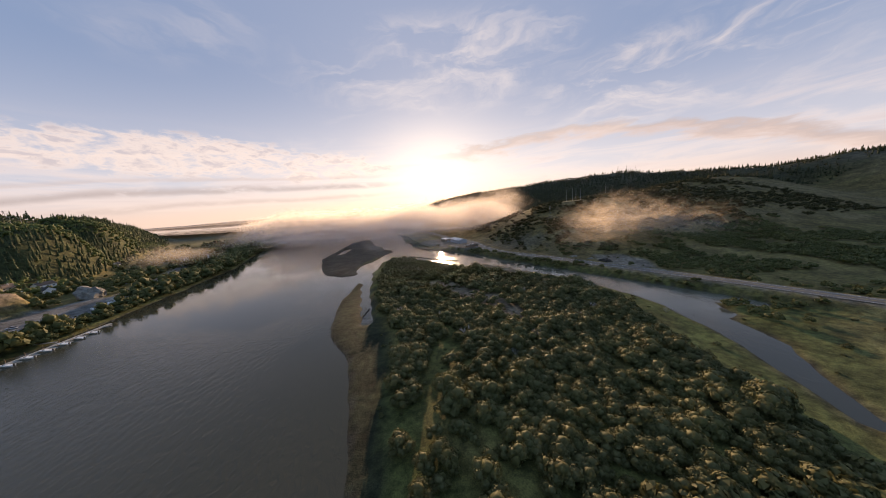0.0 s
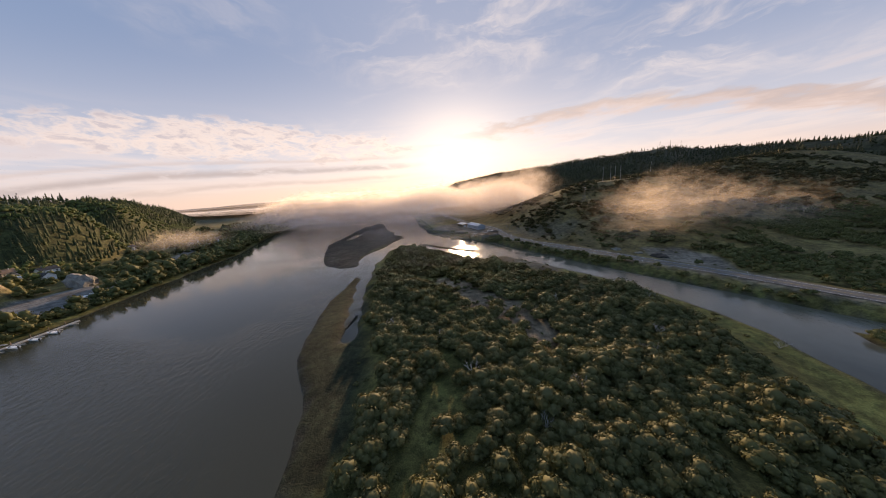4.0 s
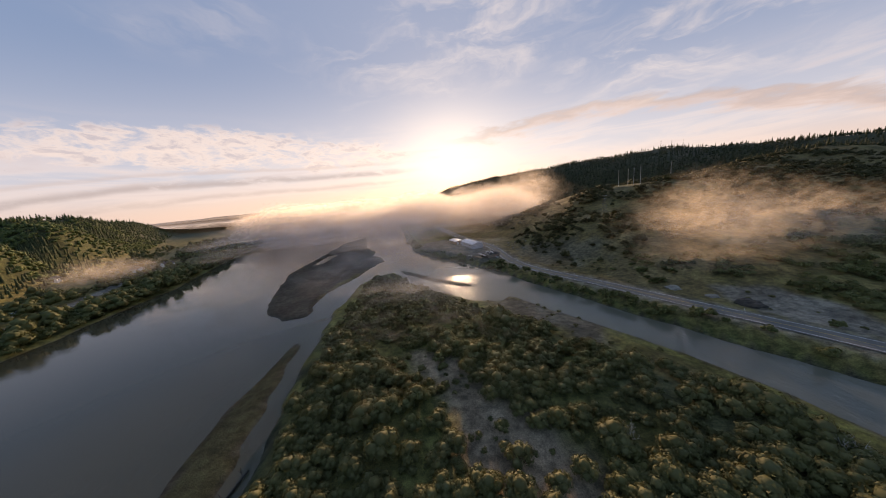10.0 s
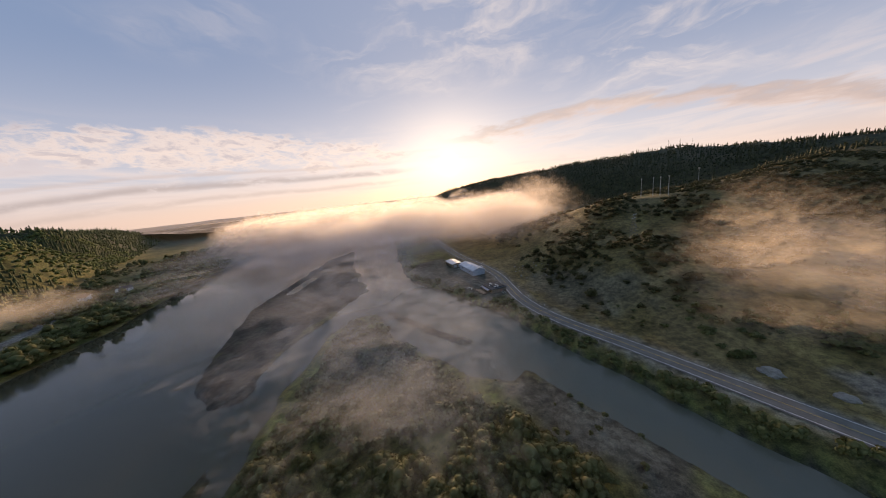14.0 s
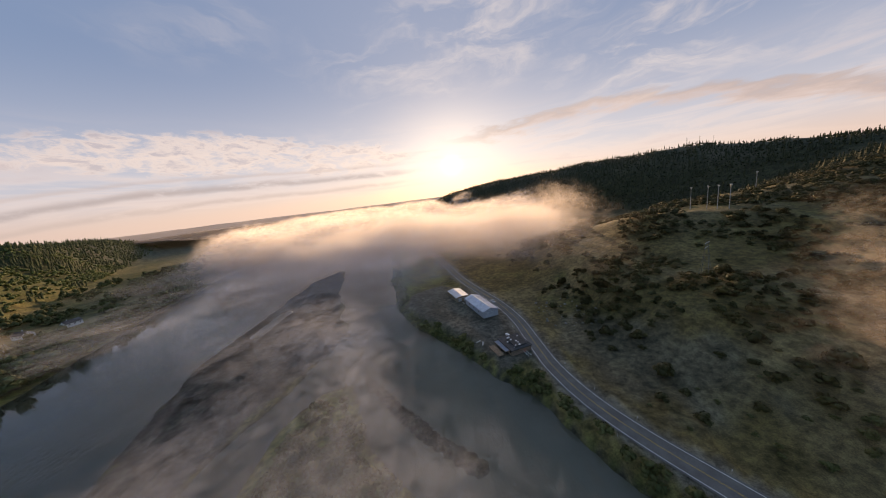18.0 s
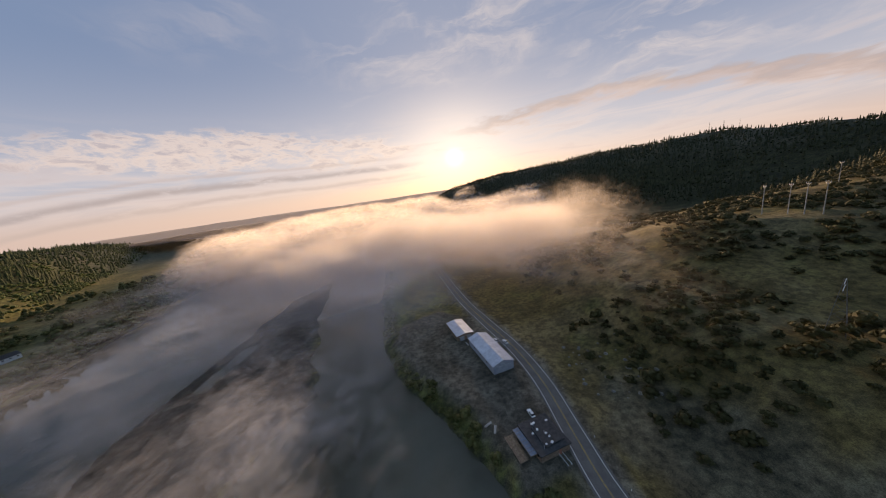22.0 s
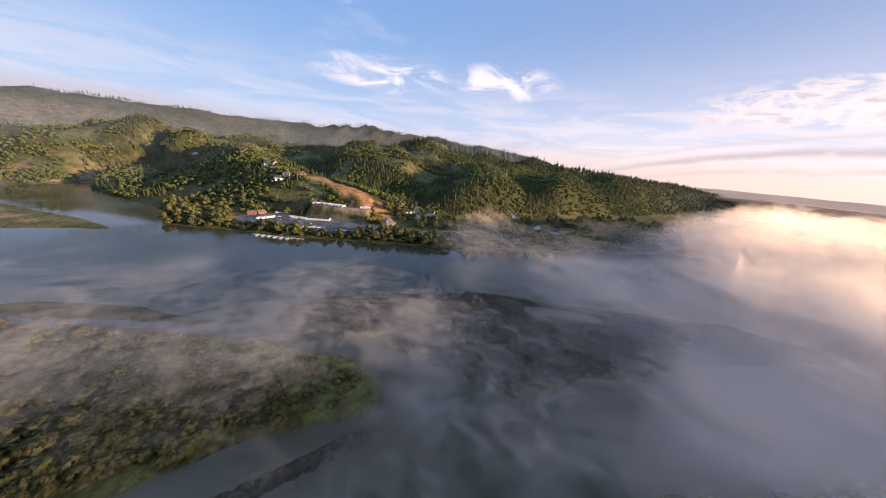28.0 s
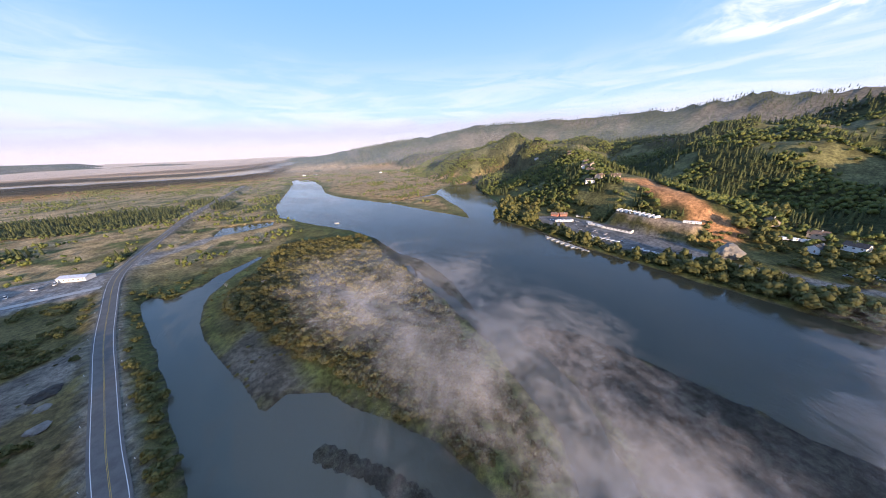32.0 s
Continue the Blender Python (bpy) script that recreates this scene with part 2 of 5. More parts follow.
def fog_material(name, tint, coarse, lo, hi, onward, density, gain=1.0):
    """Drifting fog cut into thin slices. A slice's depth follows its place in the bank and the billows; the droplets
    send about half of what they scatter straight on, the rest through and back."""
    m, g = material(name)
    p = g.n("ShaderNodeNewGeometry").outputs["Position"]
    q = g.v("MULTIPLY", p, (1.0, 0.8, 1.5))
    a, b, c = g.noise(q, coarse, 3.0, 0.5, 0.5), g.noise(q, coarse * 3.3, 4.0, 0.6, 1.2), g.noise(q, coarse * 9.0, 5.0, 0.65, 1.0)
    d = g.m("ADD", g.m("ADD", g.m("MULTIPLY", a, 0.32), g.m("MULTIPLY", b, 0.40)), g.m("MULTIPLY", c, 0.28))
    th = g.n("ShaderNodeAttribute", {"attribute_name": "thick"}).outputs["Fac"]
    span = g.n("ShaderNodeAttribute", {"attribute_name": "span"}).outputs["Fac"]
    d = g.step(g.m("ADD", d, g.m("MULTIPLY", g.m("SUBTRACT", th, 0.5), 0.44)), lo, hi)
    depth = g.m("MULTIPLY", g.m("MULTIPLY", g.m("MULTIPLY", d, g.step(th, 0.0, 0.3)), span), -density)
    alpha = g.m("SUBTRACT", 1.0, g.m("EXPONENT", depth))
    white = g.v("MULTIPLY", g.comb(alpha, alpha, alpha), tint)
    clear = g.m("SUBTRACT", 1.0, g.m("MULTIPLY", alpha, onward))
    bs = g.n("ShaderNodeBsdfTransparent", None, Color=g.comb(clear, clear, clear)).outputs[0]
    way = g.v("NORMALIZE", tuple(SUN_DIR + Vector((0, 0, 0.35))))
    for kind, f, n in (("ShaderNodeBsdfDiffuse", 0.26, way), ("ShaderNodeBsdfTranslucent", 0.22, None), ("ShaderNodeBsdfDiffuse", 0.16, None)):
        lobe = g.n(kind, None, Color=g.v("MULTIPLY", white, (f * gain, f * gain, f * gain)), Normal=n)
        bs = g.n("ShaderNodeAddShader", None, i0=bs, i1=lobe.outputs[0]).outputs[0]
    finish(g, bs)
    return m

# ---- land forms ----


def vnoise(x, y, seed=0):
    """Smooth value noise in 0..1 for arrays."""
    xi, yi = np.floor(x), np.floor(y)
    fx, fy = x - xi, y - yi
    fx, fy = fx * fx * (3 - 2 * fx), fy * fy * (3 - 2 * fy)

    def h(a, b):
        s = np.sin(a * 127.1 + b * 311.7 + seed * 74.7) * 43758.5453
        return s - np.floor(s)

    return (h(xi, yi) * (1 - fx) + h(xi + 1, yi) * fx) * (1 - fy) + (h(xi, yi + 1) * (1 - fx) + h(xi + 1, yi + 1) * fx) * fy


def fbm(x, y, size, octaves=4, seed=0):
    out, amp, tot = 0.0, 1.0, 0.0
    for k in range(octaves):
        out, tot = out + amp * vnoise(x / size, y / size, seed + k), tot + amp
        amp, size = amp * 0.5, size * 0.5
    return out / tot


def sstep(x, a, b):
    t = np.clip((x - a) / (b - a), 0, 1)
    return t * t * (3 - 2 * t)


def signed(x, y, poly):
    """Distance to a closed outline, positive inside."""
    best, inside = np.full(x.shape, 1e9), np.zeros(x.shape, bool)
    for (ax, ay), (bx, by) in zip(poly, poly[1:] + poly[:1]):
        dx, dy = bx - ax, by - ay
        t = np.clip(((x - ax) * dx + (y - ay) * dy) / (dx * dx + dy * dy), 0, 1)
        best = np.minimum(best, np.hypot(x - ax - t * dx, y - ay - t * dy))
        if ay != by:
            inside ^= ((ay > y) != (by > y)) & (x < (bx - ax) * (y - ay) / (by - ay) + ax)
    return np.where(inside, best, -best)


def along(x, y, line):
    """Distance to an open line, and the third number of its points carried along it."""
    best, val = np.full(x.shape, 1e9), np.zeros(x.shape)
    for (ax, ay, av), (bx, by, bv) in zip(line, line[1:]):
        dx, dy = bx - ax, by - ay
        t = np.clip(((x - ax) * dx + (y - ay) * dy) / (dx * dx + dy * dy), 0, 1)
        d = np.hypot(x - ax - t * dx, y - ay - t * dy)
        val = np.where(d < best, av + t * (bv - av), val)
        best = np.minimum(best, d)
    return best, val


MAINLAND = [(4600, -4600), (420, -4600), (300, -2000), (125, -811), (114, -552), (108, -305), (86, -174), (36, -100), (-30, -15),
            (-58, 40), (-70, 90), (-75, 111), (-88, 134), (-94, 150), (-99, 185), (-98, 237), (-94, 262), (-88, 290), (-86, 335), (-76, 356),
            (-60, 362), (-40, 322), (-23, 303), (2, 276), (20, 268), (28, 277), (34, 264), (53, 236), (69, 208), (84, 180), (93, 150),
            (94, 130), (91, 105), (70, 50), (73, 46), (99, 84), (104, 112), (111, 111), (119, 129), (137, 116), (143, 122), (140, 132),
            (122, 160), (94, 206), (64, 262), (46, 300), (37, 326), (25, 343), (11, 365), (-6, 388), (-30, 420), (-48, 462),
            (-66, 541), (-80, 640), (-110, 800), (-120, 1200), (-60, 1700), (40, 2200), (900, 2600), (4600, 2900)]
LEFT_BANK = [(-4600, -4600), (-4600, 3000), (-2600, 2600), (-1500, 2000), (-700, 1700), (-470, 1250), (-410, 850), (-390, 690), (-345, 535),
             (-295, 395), (-284, 322), (-271, 250), (-261, 190), (-258, 103), (-243, 28), (-268, 5), (-313, -61), (-341, -150), (-388, -300),
             (-480, -372), (-720, -430), (-860, -520), (-1500, -620), (-2500, -820)]
MEADOW = [(-213, 14), (-172, -80), (-132, -173), (-25, -342), (9, -452), (22, -632), (60, -850), (160, -960), (700, -1500), (900, -4600), (-2600, -4600), (-2400, -690),
          (-1500, -480), (-760, -445), (-480, -402), (-330, -352), (-285, -310), (-252, -248), (-244, -176), (-230, -50)]
GRAVEL_BAR = [(-121, 268), (-142, 286), (-160, 330), (-181, 390), (-190, 480), (-184, 590), (-160, 640), (-128, 560), (-104, 470),
              (-80, 418), (-90, 385), (-104, 345), (-110, 320), (-101, 270)]
LAGOON_STRIP = [(-64, 380), (-38, 352), (-12, 322), (8, 305), (2, 300), (-20, 318), (-48, 350)]
CREEK = [(-72, 150, 2.6), (-78, 180, 3.0), (-85, 215, 3.2), (-90, 255, 4.0), (-97, 300, 5.0), (-92, 345, 6.0), (-80, 385, 6.0)]
SIDE_CHANNEL = [(-100, -188, 2.0), (-162, -211, 4.5), (-215, -232, 6.0), (-262, -252, 8.0)]
POOL = [(-164, 440, 6.0), (-163, 485, 6.5)]
POND = [(154, -76), (159, -132), (120, -140), (88, -138), (85, -108), (126, -84)]
RIDGE = [(-20, 1900, 10), (60, 1840, 44), (183, 1730, 108), (502, 1548, 138), (695, 1398, 152), (800, 1265, 150), (936, 1114, 152),
         (990, 1010, 140), (1040, 860, 118), (1250, 600, 130), (1500, 200, 135), (1700, -400, 120), (1900, -1400, 110), (2200, -3200, 100)]
SPUR = [(165, 402, 28), (224, 456, 52), (335, 492, 60), (420, 485, 66), (650, 560, 78), (1000, 800, 96)]
LEFT_RIDGE = [(-1500, 1500, 55), (-1330, 1180, 84), (-1180, 930, 92), (-1060, 720, 116), (-1010, 440, 132), (-985, 265, 160), (-955, 122, 166), (-1000, -20, 132), (-1150, -200, 112),
              (-1300, -520, 100), (-1400, -950, 70)]
LEFT_SPUR = [(-372, 300, 14), (-405, 215, 38), (-440, 100, 62), (-520, -70, 70), (-640, -200, 92), (-760, -260, 110)]
LEFT_SPUR_B = [(-455, 365, 22), (-505, 377, 54), (-548, 409, 74), (-700, 400, 96), (-960, 300, 150)]
LEFT_SPUR_C = [(-500, 590, 26), (-590, 570, 58), (-700, 590, 88), (-990, 690, 116)]
UPPER_KNOLL = [(-430, -430, 34), (-531, -560, 112), (-654, -541, 158), (-782, -400, 132), (-900, -300, 118), (-1050, -330, 110)]
LOW_RIDGE = [(-150, -1320, 18), (-262, -1282, 40), (-403, -1253, 78), (-557, -1099, 84), (-760, -960, 96)]
FAR_HILLS = [(700, -2100, 30), (1100, -2300, 74), (1500, -2350, 60), (1900, -2500, 96), (2500, -2500, 80)]
MOUNTAINS = [(-2700, 700, 220), (-2500, -100, 276), (-2420, -540, 318), (-2200, -900, 284), (-2074, -1167, 288), (-1634, -1623, 280),
             (-1258, -1877, 272), (-670, -2114, 178), (0, -2500, 84), (600, -2700, 52), (1400, -2900, 46), (2600, -2700, 60)]
ROAD = [(-60, 900, 5), (-10, 640, 5), (14, 520, 5), (28, 470, 5), (40, 432, 5), (46, 400, 5), (47, 370, 5), (48, 347, 5), (53, 324, 5), (62, 303, 5),
        (79, 274, 5), (102, 232, 5), (127, 186, 5), (149, 141, 5), (182, 70, 5), (198, 16, 5), (212, -70, 6), (232, -209, 8), (240, -330, 10), (260, -700, 14)]
BACK_EDGE = [(-900, -330), (0, -332), (200, -352), (350, -425), (600, -600), (900, -800), (1500, -1300), (2500, -2200)]


def height(x, y):
    """The ground's height over the river."""
    wob = (fbm(x, y, 22.0, 3, 3) - 0.5) * 7.0
    main = signed(x, y, MAINLAND) + wob * 0.7
    left = signed(x, y, LEFT_BANK) + wob
    mead = signed(x, y, MEADOW) + wob
    bar = signed(x, y, GRAVEL_BAR) + wob * 1.6 + (fbm(x, y, 60.0, 4, 5) - 0.5) * 26
    strip = signed(x, y, LAGOON_STRIP) + wob * 0.5
    z = np.full(x.shape, -2.5)
    z = np.maximum(z, -2.5 + 3.2 * sstep(main, -7, 4) + 1.3 * sstep(main, 4, 30) + 2.4 * sstep(main, 2, 14) * sstep(x, 10, 60) * sstep(y, 60, 300))
    z = np.maximum(z, -2.5 + 3.2 * sstep(left, -7, 3) + 3.2 * sstep(left, 2, 22))
    z = np.maximum(z, -2.5 + 3.3 * sstep(mead, -7, 4) + 1.0 * sstep(mead, 4, 60))
    z = np.maximum(z, -2.5 + 3.1 * sstep(bar, -7, 5) + 0.3 * sstep(bar, 5, 25))
    z = np.maximum(z, -2.5 + 2.72 * sstep(strip, -12, 3))
    d, w = along(x, y, CREEK)
    z = np.where(d < w + 4, np.minimum(z, -1.2 + 3.0 * sstep(d + wob * 0.25, w * 0.5, w + 3.0)), z)
    d, w = along(x, y, SIDE_CHANNEL)
    z = np.where(d < w + 4, np.minimum(z, -1.0 + 3.0 * sstep(d + wob * 0.3, w * 0.5, w + 3.0)), z)
    d, w = along(x, y, POOL)
    z = np.where(d < w + 3, np.minimum(z, -0.8 + 2.6 * sstep(d, w * 0.6, w + 2.5)), z)
    d = signed(x, y, POND)
    z = np.where(d > -8, np.minimum(z, 2.4 - 3.2 * sstep(d, -7, 2)), z)
    # hills
    rough = (fbm(x, y, 140.0, 5, 11) - 0.5)
    dry = sstep(z, 0.2, 2.0)
    hill = np.zeros(x.shape)
    d, c = along(x, y, RIDGE)
    hill = np.maximum(hill, c * (1 - sstep(d + rough * 160, 0, 560)))
    d, c = along(x, y, SPUR)
    toe = sstep(along(x, y, ROAD)[0], 8, 90) * sstep(x, 55, 120)
    hill = np.maximum(hill, toe * c * (1 - sstep(d + rough * 60, 0, 190 + c * 1.2)))
    back = np.interp(y, [a for a, b in BACK_EDGE], [b for a, b in BACK_EDGE])
    lift = sstep(back - x, 0, 160)
    d, c = along(x, y, LEFT_RIDGE)
    hill = np.maximum(hill, lift * c * (1 - sstep(d + rough * 180, 0, 640)))
    for line, wide in ((LEFT_SPUR, 190), (LEFT_SPUR_B, 190), (LEFT_SPUR_C, 190)):
        d, c = along(x, y, line)
        hill = np.maximum(hill, sstep(back - x, 0, 70) * c * (1 - sstep(d + rough * 70, 0, wide)))
    hill = np.maximum(hill, lift * (18 + 40 * sstep(back - x, 60, 700)) * sstep(y, -2200, -300) * sstep(-x, 300, 600))
    for line, wide in ((UPPER_KNOLL, 330), (LOW_RIDGE, 300), (FAR_HILLS, 420)):
        d, c = along(x, y, line)
        hill = np.maximum(hill, (lift if line is not FAR_HILLS else 1.0) * c * (1 - sstep(d + rough * 120, 0, wide)))
    d, c = along(x, y, MOUNTAINS)
    hill = np.maximum(hill, c * (1 - sstep(d + rough * 260, 0, 950)) * sstep(np.hypot(x, y - 300), 1350, 2050))
    # gullies: steep-sided folds down the slopes, deeper on the far bank
    fold = 1 - np.abs(2 * fbm(x, y, 210.0, 4, 13) - 1)
    west = sstep(-x, 330, 460)
    z = z + hill * dry * (1 + rough * 0.30 - (0.08 + 0.13 * west) * sstep(fold, 0.55, 1.0) * (1 - sstep(np.hypot(x, y - 300), 1200, 1700)) - 0.12 * west * (fbm(x, y, 70.0, 3, 17) - 0.5))
    z = z + dry * (fbm(x, y, 16.0, 4, 23) - 0.5) * (0.9 + hill * 0.05)
    # graded strips: the highway, the yard below the hill, the car park on the far bank
    d, c = along(x, y, ROAD)
    f = 1 - sstep(d, 7.5, 17)
    z = z * (1 - f) + (c - 0.15) * f
    f = sstep(signed(x, y, YARD), -5, 4)
    z = z * (1 - f) + 4.85 * f
    f = sstep(signed(x, y, LOT), -7, 3)
    z = z * (1 - f) + 4.6 * f
    f = sstep(signed(x, y, TERRACE), -9, 3)
    z = z * (1 - f) + 22.0 * f
    f = sstep(signed(x, y, GRAVEL_YARD), -6, 3)
    return z * (1 - f) + 4.6 * f


YARD = [(22, 352), (40, 356), (40, 400), (34, 436), (18, 476), (-6, 498), (-34, 482), (-40, 455), (-24, 426), (-2, 398), (12, 378)]
LOT = [(-286, 70), (-300, 66), (-336, 90), (-346, 160), (-345, 240), (-338, 268), (-302, 262), (-282, 215), (-275, 150)]
TERRACE = [(-352, 148), (-366, 146), (-374, 190), (-370, 238), (-354, 236), (-350, 190)]
GRAVEL_YARD = [(186, 62), (182, 92), (212, 100), (250, 112), (300, 90), (300, 40), (226, 30), (200, 36)]
GRAVEL_PATCH = [(142, 178), (130, 200), (122, 226), (130, 246), (150, 240), (158, 214), (150, 200)]
SAND = [(-36, 222), (-14, 216), (-2, 190), (10, 172), (18, 150), (18, 128), (6, 134), (-2, 150), (-16, 164), (-20, 190)]
GRAVEL_TIP = [(54, 219), (66, 214), (36, 262), (27, 277), (18, 268), (4, 276), (14, 258), (24, 238), (44, 206)]
STRAND = [(-60, 36), (-78, 100), (-94, 138), (-104, 180), (-112, 215), (-106, 262), (-84, 262), (-79, 205), (-69, 160), (-58, 125), (-55, 80), (-50, 36)]
CUT_SLOPE = [(66, 330), (60, 372), (70, 402), (88, 392), (104, 362), (122, 330), (112, 306), (88, 308)]
FLAT_SAND = [(60, 120), (72, 150), (70, 185), (44, 206), (30, 215), (40, 160)]


def grid_axis(lo, hi, step, far):
    mid = list(np.arange(lo, hi + 0.1, step))
    out, s = [], step
    a = hi
    while a < far:
        s *= 1.065
        a += s
        out.append(a)
    low, s, a = [], step, lo
    while a > -far:
        s *= 1.065
        a -= s
        low.append(a)
    return np.array(low[::-1] + mid + out)


def mesh_from(name, verts, faces):
    me = bpy.data.meshes.new(name)
    me.from_pydata(verts, [], faces)
    me.update()
    return me


def quad_mesh(name, verts, faces, smooth=True):
    """A mesh out of arrays of corners and of faces that all have as many corners."""
    me, k = bpy.data.meshes.new(name), faces.shape[1]
    me.vertices.add(len(verts))
    me.vertices.foreach_set("co", np.asarray(verts, np.float32).ravel())
    me.loops.add(faces.size)
    me.loops.foreach_set("vertex_index", faces.ravel().astype(np.int32))
    me.polygons.add(len(faces))
    me.polygons.foreach_set("loop_start", np.arange(0, faces.size, k, dtype=np.int32))
    me.update(calc_edges=True)
    if smooth:
        me.polygons.foreach_set("use_smooth", np.ones(len(faces), bool))
    return me


def grid_mesh(name, xs, ys, zf, keep=None):
    gx, gy = np.meshgrid(xs, ys)
    z = zf(gx, gy)
    nx, ny = len(xs), len(ys)
    verts = np.stack([gx, gy, z], -1).reshape(-1, 3)
    i = (np.arange(ny - 1)[:, None] * nx + np.arange(nx - 1)[None]).ravel()
    faces = np.stack([i, i + 1, i + 1 + nx, i + nx], 1)
    if keep is not None:
        k = keep(gx, gy).ravel()
        faces = faces[k[faces].any(1)]
        used = np.unique(faces)
        back = np.full(len(verts), -1)
        back[used] = np.arange(len(used))
        verts, faces = verts[used], back[faces]
    return quad_mesh(name, verts, faces), verts


def blend(col, f, to):
    return col * (1 - f[:, None]) + np.array(to)[None] * f[:, None]


def clearing(x, y):
    """Open grassy breaks in the woods of the far bank, from 0 to 1."""
    return sstep(fbm(x, y, 90.0, 4, 47), 0.585, 0.635) * sstep(-y, -420, -330)


def cover_colour(x, y, z):
    """What grows or lies on the ground: base colours by place."""
    n1, n2, n3 = fbm(x, y, 60.0, 4, 31), fbm(x, y, 9.0, 3, 37), fbm(x, y, 25.0, 4, 41)
    col = np.tile(np.array([[0.100, 0.088, 0.028]]), (len(x), 1))
    col = blend(col, sstep(n1 + n2 * 0.3, 0.55, 0.8), (0.145, 0.114, 0.040))
    # right-hand grassy hill and open slopes: dry grass with shade put into its colour
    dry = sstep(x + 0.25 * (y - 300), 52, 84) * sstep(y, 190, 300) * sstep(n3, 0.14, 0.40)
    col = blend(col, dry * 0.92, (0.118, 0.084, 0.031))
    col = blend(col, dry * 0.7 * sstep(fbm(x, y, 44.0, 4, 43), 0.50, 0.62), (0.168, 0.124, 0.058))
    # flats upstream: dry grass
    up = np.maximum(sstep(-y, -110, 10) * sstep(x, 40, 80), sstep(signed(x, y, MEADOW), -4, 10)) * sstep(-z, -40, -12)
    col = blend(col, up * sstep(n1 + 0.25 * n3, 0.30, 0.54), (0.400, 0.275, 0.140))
    col = blend(col, up * sstep(n3, 0.56, 0.7), (0.085, 0.095, 0.032))
    # ground darkened under the far-bank woods so gaps between trees don't show
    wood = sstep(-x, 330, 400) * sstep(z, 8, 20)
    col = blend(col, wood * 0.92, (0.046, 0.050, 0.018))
    col = blend(col, wood * clearing(x, y) * 0.9, (0.128, 0.122, 0.052))
    # meadow rim and island rim: wet grass
    rim = sstep(z, 0.3, 0.8) * sstep(-z, -2.4, -1.2)
    col = blend(col, rim * 0.8, (0.092, 0.102, 0.030))
    col = blend(col, 0.8 * sstep(-z, -34, -12) * sstep(signed(x, y, MEADOW) + (n1 - 0.5) * 30, 12, 32) * sstep(n3, 0.30, 0.48), (0.370, 0.235, 0.115))
    # bare clay on the far bank
    clay = sstep(along(x, y, [(-398, 236, 0), (-418, 170, 0), (-446, 110, 0)])[0] + (n3 - 0.5) * 45, 24, 10)
    col = blend(col, clay, (0.36, 0.185, 0.085))
    # gravel, sand, mud
    for poly, c, soft in ((STRAND, (0.028, 0.031, 0.015), 7), (CUT_SLOPE, (0.112, 0.092, 0.054), 20), (GRAVEL_BAR, (0.046, 0.043, 0.034), 8), (SAND, (0.190, 0.140, 0.092), 7), (GRAVEL_TIP, (0.098, 0.088, 0.066), 9), (FLAT_SAND, (0.108, 0.098, 0.044), 10),
                          (LAGOON_STRIP, (0.062, 0.060, 0.042), 4), (YARD, (0.112, 0.094, 0.068), 4), (LOT, (0.150, 0.142, 0.130), 4), (TERRACE, (0.30, 0.22, 0.15), 4),
                          (GRAVEL_YARD, (0.215, 0.200, 0.180), 6), (GRAVEL_PATCH, (0.165, 0.142, 0.110), 5)):
        s = signed(x, y, poly) + (n2 - 0.5) * soft * 1.6
        col = blend(col, sstep(s, -soft * 0.5, soft * 0.5), c)
    d, _ = along(x, y, ROAD)
    col = blend(col, sstep(-(d + (n2 - 0.5) * 5), -9.5, -6.5), (0.150, 0.132, 0.098))
    d, _ = along(x, y, [(-312, 258, 0), (-338, 320, 0), (-372, 392, 0), (-415, 470, 0)])
    col = blend(col, sstep(-(d + (n2 - 0.5) * 9), -9, -5), (0.200, 0.185, 0.160))
    d, _ = along(x, y, [(196, 40, 0), (186, -10, 0), (160, -50, 0), (150, -68, 0)])
    col = blend(col, sstep(-(d + (n2 - 0.5) * 14), -14, -7), (0.220, 0.200, 0.175))
    # floor of the ridge forest, darkened in place of denser trees
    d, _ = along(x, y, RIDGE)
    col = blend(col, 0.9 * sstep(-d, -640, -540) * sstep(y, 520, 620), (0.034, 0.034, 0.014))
    # wet edge
    col = blend(col, sstep(-z, -0.45, 0.0), (0.045, 0.042, 0.034))
    # haze-free far slopes: forest floor
    far = sstep(np.hypot(x, y - 300), 900, 1500)
    col = blend(col, far * 0.9 * (1 - up), (0.072, 0.078, 0.052))
    # pale mottling: clearings, and sunlit patches put into the colour
    col = blend(col, far * 0.8 * sstep(fbm(x, y, 260.0, 5, 33), 0.50, 0.58) * sstep(z, 12, 40), (0.140, 0.116, 0.082))
    pale = sstep(n1, 0.60, 0.72) * sstep(z, 60, 140) * (1 - 0.4 * far)
    return blend(col, pale * 0.5, (0.20, 0.155, 0.105))


